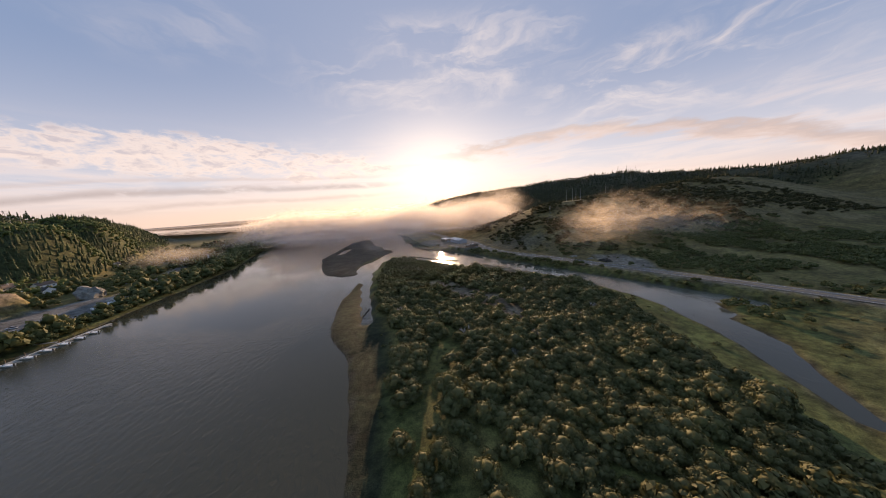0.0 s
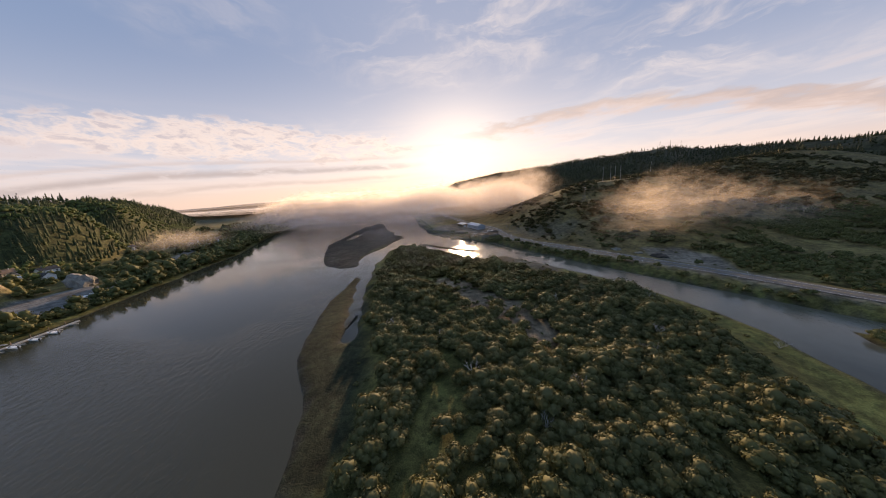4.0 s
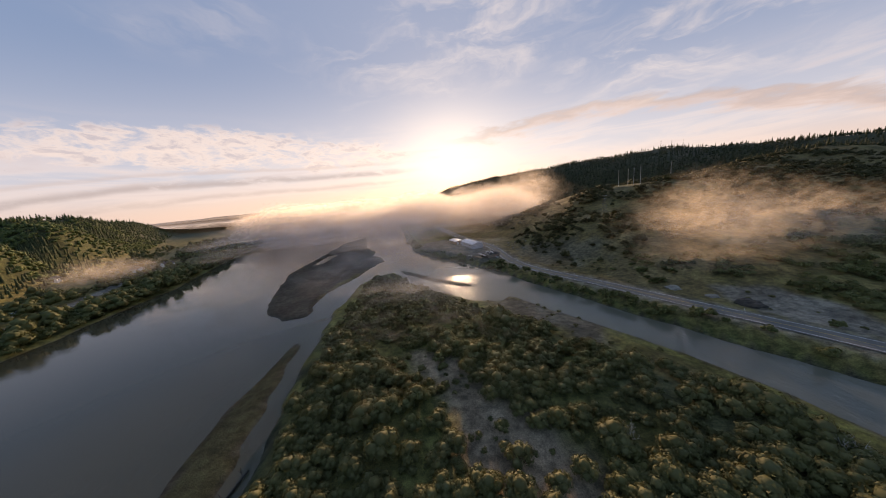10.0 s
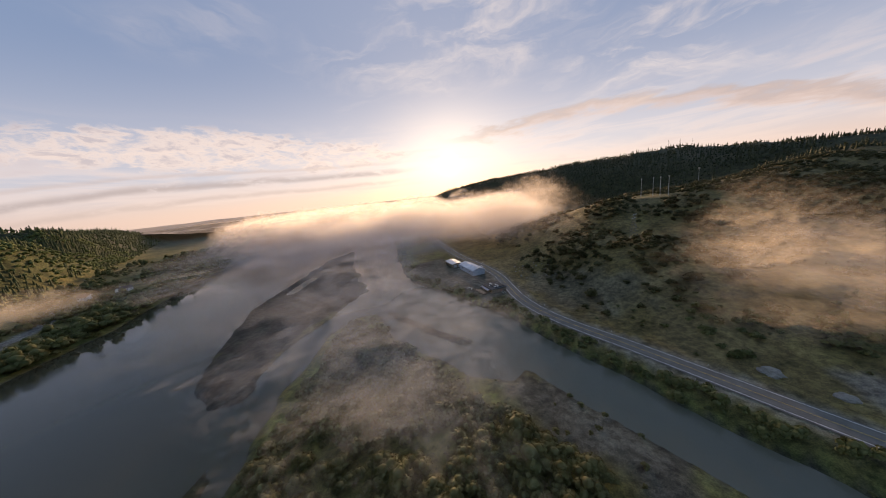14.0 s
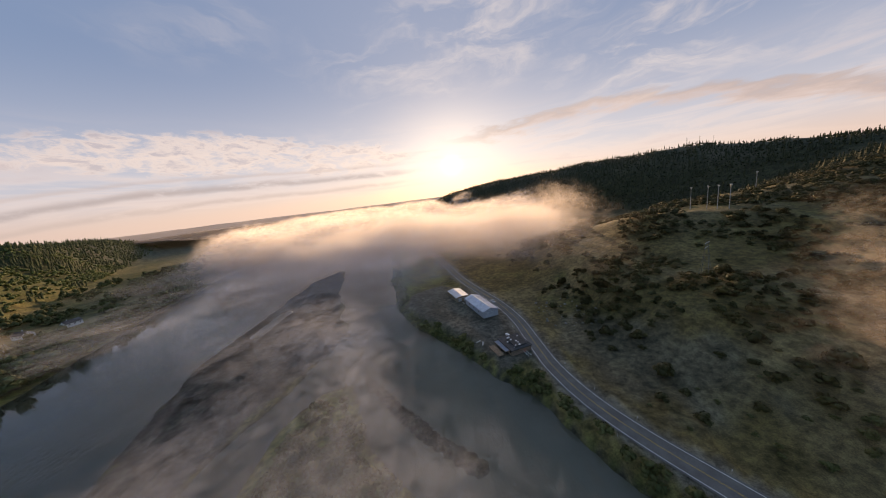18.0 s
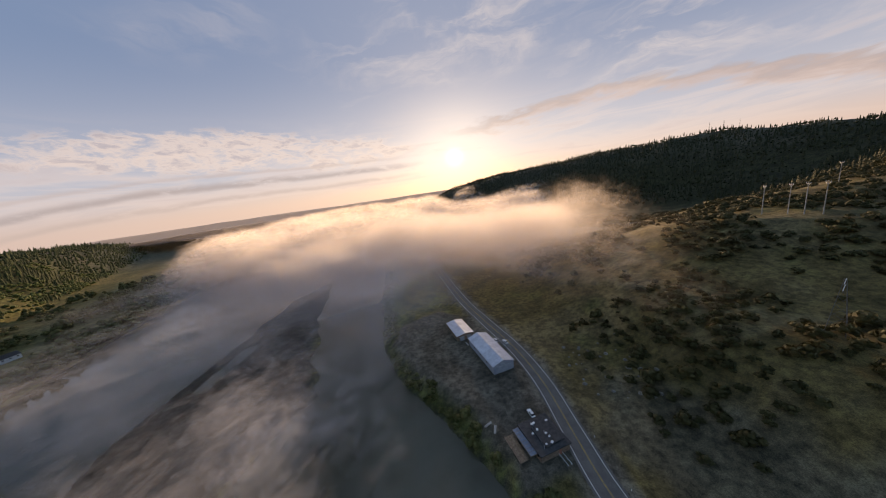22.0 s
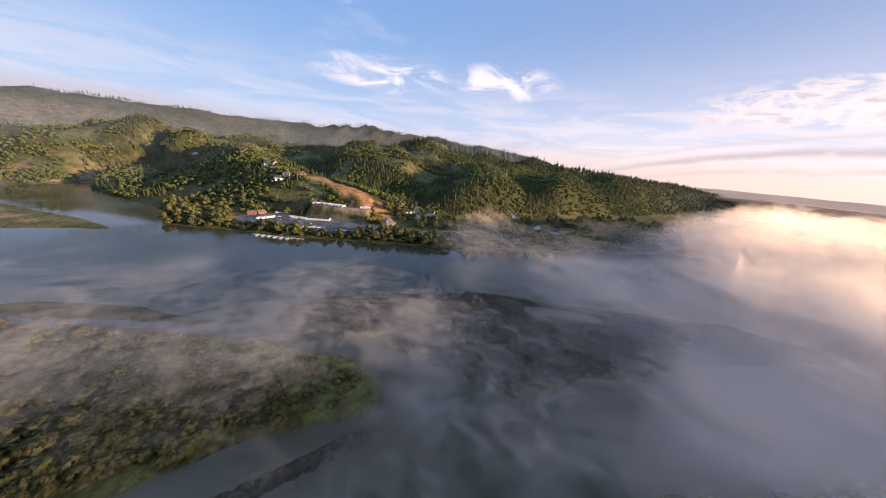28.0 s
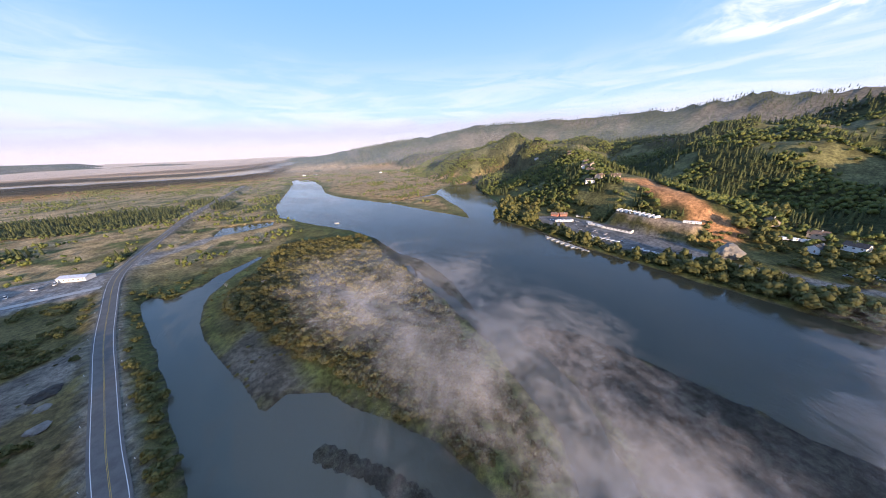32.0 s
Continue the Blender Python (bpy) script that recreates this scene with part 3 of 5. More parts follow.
def ground_material():
    m, g = material("ground_cover")
    p = g.n("ShaderNodeNewGeometry").outputs["Position"]
    c = g.n("ShaderNodeVertexColor", {"layer_name": "cover"}).outputs["Color"]
    a, b, f = g.noise(p, 0.35, 6.0, 0.65), g.noise(p, 2.6, 5.0, 0.65), g.noise(p, 0.06, 5.0, 0.6)
    v = g.m("MULTIPLY", g.step(a, 0.28, 0.72, 0.50, 1.50), g.m("MULTIPLY", g.step(b, 0.25, 0.75, 0.62, 1.38), g.step(f, 0.32, 0.68, 0.68, 1.32)))
    col = g.mix(1.0, c, g.comb(v, v, v), "MULTIPLY")
    h = g.m("ADD", g.m("MULTIPLY", a, 0.7), g.m("MULTIPLY", b, 0.3))
    bump = g.n("ShaderNodeBump", None, Strength=0.7, Distance=0.9, Height=h)
    bs = g.n("ShaderNodeBsdfPrincipled", None, Base_Color=col, Roughness=0.92, Specular_IOR_Level=0.15, Normal=bump.outputs[0])
    finish(g, bs.outputs[0])
    return m


def build_ground():
    xs, ys = grid_axis(-420, 320, 3.6, 4700), grid_axis(-190, 660, 3.6, 4700)
    me, v = grid_mesh("ground", xs, ys, height)
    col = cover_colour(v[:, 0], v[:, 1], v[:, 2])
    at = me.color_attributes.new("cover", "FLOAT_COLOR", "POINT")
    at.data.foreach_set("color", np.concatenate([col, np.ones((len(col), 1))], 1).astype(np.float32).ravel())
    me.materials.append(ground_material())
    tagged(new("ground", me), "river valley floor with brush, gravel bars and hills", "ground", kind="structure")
    wm = mesh_from("water", [(-4800, -4800, 0), (4800, -4800, 0), (4800, 4800, 0), (-4800, 4800, 0)], [(0, 1, 2, 3)])
    wm.materials.append(water_material())
    tagged(new("water", wm), "calm grey-blue river water with faint ripples", "water", kind="structure")


build_ground()

# ---- fog ----


def fog_top(x, y, front):
    """How high the bank reaches: low at its near end, then level with swells."""
    return 38 + 36 * sstep(y - front, 0, 190) + 24 * sstep(x, 0, 60) * sstep(-y, -620, -530) - 14 * sstep(x, 0, 60) * sstep(y, 620, 760) + (fbm(x, y, 130.0, 5, 71) - 0.5) * 62


def fog_front(x):
    """The line across the valley where the thick bank begins."""
    return 408 + 72 * sstep(x, -18, 8) + 0.26 * np.clip(-x, 0, 230) + 0.8 * np.clip(-x - 230, 0, 400) - 95 * sstep(x, 55, 120)


def fog_field(x, y, z, where="all"):
    """Density of the fog from 0 to 1 at each place: everywhere, in the far bank alone or against the right-hand hill alone."""
    ground = np.maximum(height(x, y), 0)
    front = fog_front(x) + 60 * (fbm(x, z * 2, 60.0, 3, 72) - 0.5)
    right = 128 + 16 * sstep(y, 420, 500) + 0.30 * np.clip(y - 480, 0, 900) + 90 * (fbm(y, z * 1.6, 90.0, 4, 73) - 0.5)
    side = sstep(x, -620 - 0.15 * y, -330 - 0.12 * y) * sstep(right - x, -45, 70)
    bank = (0.56 + 0.40 * sstep(y, front, front + 130)) * sstep(y, front - 40, front + 40) * side * sstep(fog_top(x, y, front) + 0.40 * ground * sstep(x, 50, 90) - z, -12, 36)
    bank = bank * (1 - 0.36 * sstep(x, 5, 45) * sstep(-y, -640, -540))
    lee = sstep(240 + x / 1.5 - y, -40, 50)
    slope = sstep(x, 85, 165) * sstep(-x, -360, -230) * sstep(y, 200, 285) * lee * sstep(np.minimum(ground * 0.6 + 58, 92) - z, -4, 46)
    slope = slope * (0.60 + 0.22 * sstep(fbm(x, y, 80.0, 3, 78), 0.36, 0.62))
    shore = np.maximum(0.66 * sstep(-np.hypot((x + 385) / 1.1, (y - 425) / 1.1), -72, -12), 0.66 * sstep(-np.hypot((x + 415) / 1.3, (y - 615) / 1.2), -90, -10))
    shore = np.maximum(shore, 0.8 * sstep(-np.hypot(x + 272, y - 40), -27, -6)) * sstep(40 + 18 * (fbm(x, y, 60.0, 3, 79) - 0.5) - z, 0, 16)
    thin = 0.36 * sstep(-x, 320, 380) * sstep(-np.hypot((x + 450) / 1.4, y - 480), -140, -40) * sstep(ground + 46 - z, 0, 26) * patchy_left(x, y)
    if where == "left":
        return np.maximum(shore * (y > 300), thin) * sstep(z - ground, -1, 14)
    if where == "far":
        return bank * sstep(y + 90 * sstep(x, 20, 70), 530, 600) * sstep(z - ground, -1, 14)
    if where == "hill":
        return np.maximum(bank * sstep(x, 40, 75) * sstep(-y, -640, -560), slope) * sstep(z - ground, -1, 14)
    patchy = sstep(fbm(x + 0.45 * y, 1.5 * y - 0.3 * x, 62.0, 5, 77), 0.42, 0.58)
    isle = sstep(y, 172, 226) * sstep(-y, -370, -300) * sstep(x, -118, -70) * sstep(60 - x - 0.7 * np.clip(y - 230, 0, 200), 0, 40) * sstep(-z, -38, -22) * (0.05 + 0.34 * patchy)
    river = sstep(y, 290, 385) * sstep(x + 100 + 0.62 * (y - 300), 0, 55) * sstep(16 - x - 0.34 * np.clip(y - 330, 0, 200), 0, 30) * sstep(-z, -46, -26)
    river = river * (0.24 + 0.22 * patchy + 0.16 * sstep(y, 360, 440))
    veil = sstep(y, 190, 240) * sstep(-y, -440, -360) * sstep(x, -130, -70) * sstep(36 - x - 0.5 * np.clip(y - 250, 0, 200), 0, 40) * sstep(z, 16, 26) * sstep(-z, -64, -50)
    veil = veil * (0.34 + 0.20 * patchy)
    drift = sstep(x, -305, -245) * sstep(-x, 110, 170) * sstep(y, 330, 400) * sstep(-y, -560, -500) * sstep(z, 10, 20) * sstep(-z, -58, -44) * (0.50 + 0.30 * patchy)
    mouth = sstep(y - 400 - 0.22 * np.clip(-x - 20, 0, 300), 0, 75) * sstep(-x, 8, 36) * sstep(x, -250, -150) * sstep(62 + 20 * (patchy - 0.5) - z, 0, 26) * (0.70 + 0.18 * patchy)
    for more in (mouth, slope * 0.9, isle, river, veil, drift, shore * (y < 300)):
        bank = np.maximum(bank, more)
    return bank * sstep(z - ground, -1, 14)


def patchy_left(x, y):
    return sstep(fbm(x, y, 55.0, 4, 76), 0.46, 0.62)


def fog_sheet(name, us, vs, place, thick, span, mat, label):
    """One slice of a fog bank: an uneven sheet over two running numbers, standing for a layer as deep as span."""
    gu, gv = np.meshgrid(us, vs)
    x, y, z = place(gu, gv)
    th = np.clip(thick(x, y, z), 0, 1)
    nx, ny = len(us), len(vs)
    verts, flat = np.stack([x, y, z], -1).reshape(-1, 3), th.ravel()
    i = (np.arange(ny - 1)[:, None] * nx + np.arange(nx - 1)[None]).ravel()
    faces = np.stack([i, i + 1, i + 1 + nx, i + nx], 1)
    faces = faces[(flat[faces] > 0.02).any(1)]
    if len(faces) < 4:
        return None
    used = np.unique(faces)
    back = np.full(len(verts), -1)
    back[used] = np.arange(len(used))
    me = quad_mesh(name, verts[used], back[faces])
    for key, val in (("thick", flat[used]), ("span", np.full(len(used), span))):
        me.attributes.new(key, "FLOAT", "POINT").data.foreach_set("value", val.astype(np.float32))
    me.materials.append(mat)
    return tagged(new(name, me), label, "fog", "banks of river fog", "stuff")


# fog tint with the low sun's warm light put into the colour
SUNLIT_FOG = (0.97, 0.86, 0.79)


def build_fog():
    bank = fog_material("fog_billows", SUNLIT_FOG, 0.012, 0.36, 0.67, 0.54, 1 / 60, 0.90)
    # slope fog: more of the sun's orange glow put into its tint
    soft = fog_material("fog_on_the_slope", (0.98, 0.83, 0.71), 0.014, 0.33, 0.76, 0.54, 1 / 58, 1.0)
    flat = fog_material("fog_layer", (0.93, 0.90, 0.90), 0.020, 0.39, 0.64, 0.50, 1 / 36, 1.05)

    def level(z, swell, size, seed):
        return lambda x, y: (x, y, z + (fbm(x, y, size, 4, seed + 50) - 0.5) * 2 * swell)

    def slant(turn, w, seed):
        c, s = math.cos(turn), math.sin(turn)
        def place(u, z):
            v = w + (fbm(u, z * 0.8, 60.0, 3, seed + 90) - 0.5) * 52
            return u * c + v * s, 300 - u * s + v * c, z
        return place

    for k, z in enumerate((7, 15, 24, 33, 43, 53, 64, 75, 87)):
        fog_sheet("fog_bank", np.arange(-760, 440, 11.0), np.arange(120, 1300, 11.0), level(z, 8.0, 80.0, k), fog_field, 10.0, flat,
                  "thick drifting fog bank lying over the river")
    us, zs = np.arange(-1400, 1500, 13.0), np.arange(0, 126, 7.0)
    for sign in (1, -1):
        w, k = 200.0, 0
        while w < 1500:
            span = 36 if w < 520 else 75
            fog_sheet("fog_bank", us, zs, slant(sign * radians(22), w, k + 20 * sign), lambda x, y, z: fog_field(x, y, z, "far"), span * 0.7, bank,
                      "billowing fog bank lit from behind by the low sun")
            w, k = w + span, k + 1
    us = np.arange(-420, 640, 9.0)
    for k in range(15):
        fog_sheet("fog_bank", us, zs, slant(radians(36), 30.0 + 25 * k, k + 60), lambda x, y, z: fog_field(x, y, z, "hill"), 25.0, soft,
                  "glowing fog drifting against the grassy slope")
    us = np.arange(-400, 130, 9.0)
    for k in range(10):
        fog_sheet("fog_bank", us, zs, slant(radians(-48), 290.0 + 28 * k, k + 80), lambda x, y, z: fog_field(x, y, z, "left"), 24.0, bank,
                  "thin fog drifting over the wooded far bank")
    sea = fog_material("fog_sea", SUNLIT_FOG, 0.0016, 0.12, 0.46, 0.9, 1.8)
    cool = fog_material("valley_mist", (0.90, 0.94, 1.0), 0.0030, 0.30, 0.62, 0.9, 1.0)
    us = np.arange(-4600, 4600, 95.0)
    for k, z in enumerate((52, 62)):
        fog_sheet("fog_sea", us, us, level(z, 16.0, 500.0, k + 30), lambda x, y, z: 0.9 * np.maximum(sstep(y, 1300, 2200), sstep(-y, 850, 1250) * sstep(x, 260, 520)), 1.6, sea,
                  "far layer of sea fog reaching to the horizon")
    fog_sheet("valley_fog", np.arange(150, 2600, 45.0), np.arange(-2600, -600, 45.0), level(38, 10.0, 300.0, 37), lambda x, y, z: 0.85 * sstep(-y, 760, 1000) * sstep(x, 160, 380), 2.6, cool,
              "white fog lying in the valley upstream")
    # thin haze in front of the distant hills
    haze = fog_material("thin_haze", (0.55, 0.74, 1.0), 0.0021, 0.05, 1.0, 0.9, 1.0)

    def arc(rad, seed):
        return lambda a, z: (-100 + rad * np.sin(np.radians(a)) + (fbm(a * 8, z, 60.0, 3, seed) - 0.5) * 90, 300 + rad * np.cos(np.radians(a)), z)

    for k, (rad, span) in enumerate(((620, 0.05), (900, 0.07), (1300, 0.09), (1800, 0.20))):
        fog_sheet("distant_haze", np.arange(120, 300, 1.5), np.arange(-4, 330, 18.0), arc(rad, k + 40), lambda x, y, z: 0.5 * sstep(-z, -330, -30) * sstep(-y - 0.4 * x, -500, 600),
                  span, haze, "thin morning haze before the distant hills")


build_fog()

# ---- building blocks ----
M_ASPHALT = surface("asphalt", (0.105, 0.099, 0.090), (0.150, 0.142, 0.130), 0.25, 0.9, 0.25, 12.0)
M_LINE = surface("road_paint", (0.62, 0.62, 0.58), (0.75, 0.74, 0.70), 0.8, 0.7, 0.1)
M_YELLOW = surface("yellow_road_paint", (0.45, 0.30, 0.06), (0.55, 0.38, 0.10), 0.8, 0.7, 0.1)
M_METAL_ROOF = surface("weathered_roof_metal", (0.50, 0.51, 0.54), (0.66, 0.67, 0.70), 0.35, 0.45, 0.12, 5.0, 0.35, 0.06)
M_WHITE = surface("white_paint", (0.68, 0.68, 0.66), (0.80, 0.80, 0.78), 0.6, 0.5, 0.08, spread=0.05)
M_GREY_WALL = surface("grey_cladding", (0.30, 0.31, 0.33), (0.42, 0.42, 0.44), 0.5, 0.6, 0.12)
M_DARK_ROOF = surface("dark_shingles", (0.035, 0.034, 0.035), (0.075, 0.070, 0.066), 0.9, 0.9, 0.4, spread=0.15)
M_BROWN_ROOF = surface("brown_shingles", (0.13, 0.085, 0.06), (0.22, 0.15, 0.11), 0.9, 0.9, 0.4, spread=0.2)
M_TIMBER = surface("weathered_timber", (0.16, 0.11, 0.07), (0.30, 0.22, 0.15), 1.4, 0.85, 0.4, spread=0.15)
M_TAN_WALL = surface("tan_siding", (0.42, 0.34, 0.25), (0.55, 0.46, 0.36), 0.7, 0.7, 0.1, spread=0.12)
M_RED_WALL = surface("rust_red_siding", (0.34, 0.12, 0.08), (0.45, 0.18, 0.12), 0.7, 0.7, 0.1)
M_GLASS = surface("dark_window_glass", (0.02, 0.025, 0.03), (0.04, 0.045, 0.05), 0.5, 0.08, 0.0, spec=0.6)
M_RUBBER = surface("tyre_rubber", (0.018, 0.018, 0.018), (0.03, 0.03, 0.03), 2.0, 0.85, 0.1)
M_STEEL = surface("galvanised_steel", (0.45, 0.46, 0.47), (0.60, 0.60, 0.60), 1.5, 0.4, 0.05, metal=0.6)
M_RUST = surface("dull_weathered_steel", (0.10, 0.095, 0.09), (0.17, 0.16, 0.15), 1.5, 0.6, 0.05, metal=0.3)
M_SOLAR = surface("solar_glass", (0.16, 0.18, 0.22), (0.24, 0.26, 0.30), 1.0, 0.15, 0.0)
M_CONCRETE = surface("concrete", (0.34, 0.33, 0.31), (0.46, 0.45, 0.42), 0.4, 0.85, 0.2)
M_DRIFT = surface("bleached_wood", (0.30, 0.27, 0.23), (0.46, 0.43, 0.38), 1.5, 0.9, 0.4)
M_WET_LOG = surface("wet_dark_log", (0.020, 0.017, 0.014), (0.05, 0.04, 0.03), 1.0, 0.7, 0.4)
M_ROCK = surface("pale_cliff_rock", (0.15, 0.135, 0.115), (0.27, 0.245, 0.21), 0.3, 0.9, 0.8, 7.0, depth=0.4)
M_BLUE = surface("blue_tarp", (0.05, 0.10, 0.24), (0.08, 0.16, 0.34), 1.2, 0.5, 0.2)


def ground_z(x, y):
    return float(height(np.array([float(x)]), np.array([float(y)]))[0])


def box(bm, c, s, rz=0.0, bevel=0.0):
    """A box of size s at c; returns its corners."""
    r = bmesh.ops.create_cube(bm, size=1.0, matrix=Matrix.Translation(c) @ Matrix.Rotation(rz, 4, "Z") @ Matrix.Diagonal((*s, 1)))
    if bevel:
        edges = list({e for v in r["verts"] for e in v.link_edges})
        bmesh.ops.bevel(bm, geom=edges, offset=bevel, segments=2, affect="EDGES", profile=0.6)
    return bm


def tube(bm, a, b, r0, r1, n=8):
    """A tapered round bar from a to b."""
    a, b = Vector(a), Vector(b)
    turn = (b - a).to_track_quat("Z", "Y").to_matrix().to_4x4()
    bmesh.ops.create_cone(bm, cap_ends=True, segments=n, radius1=r0, radius2=r1, depth=(b - a).length,
                          matrix=Matrix.Translation((a + b) / 2) @ turn)
    return bm


def prism(bm, outline, y0, y1):
    """An outline in x and z drawn out along y."""
    f, k = [bm.verts.new((x, y0, z)) for x, z in outline], [bm.verts.new((x, y1, z)) for x, z in outline]
    n = len(outline)
    bm.faces.new(f)
    bm.faces.new(k[::-1])
    for i in range(n):
        bm.faces.new((f[i], k[i], k[(i + 1) % n], f[(i + 1) % n]))
    bmesh.ops.recalc_face_normals(bm, faces=bm.faces)
    return bm


def part(name, bm, mat, parent, label="", smooth=False):
    me = bpy.data.meshes.new(name)
    bm.to_mesh(me)
    bm.free()
    me.materials.append(mat)
    if smooth:
        me.polygons.foreach_set("use_smooth", np.ones(len(me.polygons), bool))
    ob = new(name, me)
    ob.parent = parent
    return tagged(ob, label) if label else ob


def thing(name, label, category, group=""):
    return tagged(new(name), label, category, group)


def spot(x, y, turn=0.0, up=0.0, scale=1.0):
    return pose(x, y, ground_z(x, y) + up, 0, 0, turn) @ Matrix.Scale(scale, 4)


def place_all(model, spots):
    """The model stands at the first spot, copies of it at the rest."""
    for k, m in enumerate(spots[1:]):
        c = copy_thing(model, Matrix())
        c.matrix_basis = m
    model.matrix_basis = spots[0]


# ---- highway ----


def smooth_line(points, per=8):
    out = []
    p = [points[0]] + list(points) + [points[-1]]
    for a, b, c, d in zip(p, p[1:], p[2:], p[3:]):
        for k in range(per):
            t = k / per
            out.append(tuple(0.5 * (2 * b[i] + (c[i] - a[i]) * t + (2 * a[i] - 5 * b[i] + 4 * c[i] - d[i]) * t * t + (3 * b[i] - a[i] - 3 * c[i] + d[i]) * t ** 3)
                             for i in range(3)))
    return out + [tuple(points[-1])]


ROAD_LINE = smooth_line(ROAD)


def strip(line, off, half, up, dash=None):
    """A flat band beside a line: off metres to its side, half its half width."""
    bm = bmesh.new()
    last, run = None, 0.0
    for i, (x, y, z) in enumerate(line):
        a, b = line[max(i - 1, 0)], line[min(i + 1, len(line) - 1)]
        d = Vector((b[0] - a[0], b[1] - a[1], 0)).normalized()
        s = Vector((d.y, -d.x, 0))
        c = Vector((x, y, z + up)) + s * off
        row = [bm.verts.new(c - s * half), bm.verts.new(c + s * half)]
        if last and not (dash and (i // dash) % 2):
            bm.faces.new((last[0], last[1], row[1], row[0]))
        last = row
    bmesh.ops.recalc_face_normals(bm, faces=bm.faces)
    for f in bm.faces:
        if f.normal.z < 0:
            f.normal_flip()
    return bm


def build_highway():
    road = part("road", strip(ROAD_LINE, 0, 4.9, 0.10), M_ASPHALT, None)
    tagged(road, "two-lane asphalt highway along the river", "road", kind="structure")
    for off in (-3.9, 3.9):
        part("edge_line", strip(ROAD_LINE, off, 0.10, 0.13), M_LINE, road, "worn white edge line")
    for off in (-0.16, 0.16):
        part("centre_line", strip(ROAD_LINE, off, 0.06, 0.13), M_YELLOW, road, "faded double yellow centre line")
    # drives off the highway
    for pts, w in (([(186, 80, 4.85), (200, 84, 4.85), (226, 92, 4.85), (262, 100, 4.85), (310, 108, 5.2)], 3.5),):
        d = part("driveway", strip(smooth_line(pts, 4), 0, w, 0.10), M_CONCRETE, None)
        tagged(d, "pale gravel drive leading off the highway", "driveway", kind="structure")
    # posts with reflectors along the verge
    post = thing("marker_post", "white roadside marker post beside the highway", "post", "roadside marker posts")
    part("stake", box(bmesh.new(), (0, 0, 0.5), (0.12, 0.06, 1.0), 0, 0.015), M_WHITE, post)
    part("reflector", box(bmesh.new(), (0, -0.035, 0.85), (0.08, 0.02, 0.12)), M_YELLOW, post, "amber reflector")
    spots = []
    for i in range(14, len(ROAD_LINE) - 24, 7):
        x, y, z = ROAD_LINE[i]
        a = ROAD_LINE[i + 1]
        d = Vector((a[0] - x, a[1] - y, 0)).normalized()
        for s in (-6.6, 6.6):
            spots.append(spot(x + d.y * s, y - d.x * s, 10.0 * (i % 9)))
    place_all(post, spots)


# ---- yard by the highway ----


def barn(name, label, wide, long, eave, ridge, wall_mat, doors):
    """A metal-clad hall: walls, ribbed roof sheets, doors, gutters. Its length lies along y."""
    ob = thing(name, label, "barn")
    w, h = wide / 2, long / 2
    for s in (-1, 1):
        part("side_wall", box(bmesh.new(), (s * (w - 0.1), 0, eave / 2), (0.2, long, eave)), wall_mat, ob)
        part("end_wall", prism(bmesh.new(), [(-w + 0.2, 0), (w - 0.2, 0), (w - 0.2, eave), (0, ridge - 0.1), (-w + 0.2, eave)], s * h - 0.1, s * h + 0.1), wall_mat, ob)
        part("gutter", tube(bmesh.new(), (s * (w + 0.42), -h - 0.3, eave - 0.22), (s * (w + 0.42), h + 0.3, eave - 0.22), 0.09, 0.09, 6), M_STEEL, ob)
        n = max(4, round(long / 3.2))
        run, rise = w + 0.4, ridge - eave
        ang = math.atan2(rise, run)
        ln = math.hypot(run, rise)
        for k in range(n):
            y0 = -h - 0.4 + (long + 0.8) * (k + 0.5) / n
            bm = bmesh.new()
            step = (long + 0.8) / n
            box(bm, (0, 0, 0), (ln, step - 0.03, 0.06))
            for j in range(4):
                box(bm, (0, -step / 2 + step * (j + 0.5) / 4, 0.05), (ln, 0.07, 0.05))
            bm.transform(Matrix.Translation((s * run / 2, y0, (eave + ridge) / 2 + 0.06)) @ Matrix.Rotation(s * ang, 4, "Y"))
            part("roof_sheet", bm, M_METAL_ROOF, ob)
    part("ridge_cap", box(bmesh.new(), (0, 0, ridge + 0.10), (0.5, long + 0.9, 0.08), 0, 0.02), M_METAL_ROOF, ob)
    for x, wd, ht in doors:
        d = part("sliding_door", box(bmesh.new(), (x, -h - 0.16, ht / 2), (wd, 0.1, ht), 0, 0.02), M_GREY_WALL, ob, "grey sliding door")
        part("door_rail", box(bmesh.new(), (x, -h - 0.2, ht + 0.08), (wd * 1.6, 0.08, 0.10)), M_STEEL, d)
        part("door_handle", box(bmesh.new(), (x + wd * 0.4, -h - 0.24, 1.1), (0.06, 0.06, 0.4), 0, 0.01), M_STEEL, d)
    for k in range(3):
        part("window", box(bmesh.new(), (-w - 0.02, -h + long * (k + 1) / 4, eave * 0.6), (0.08, 1.6, 0.9)), M_GLASS, ob, "dark side window")
    return ob


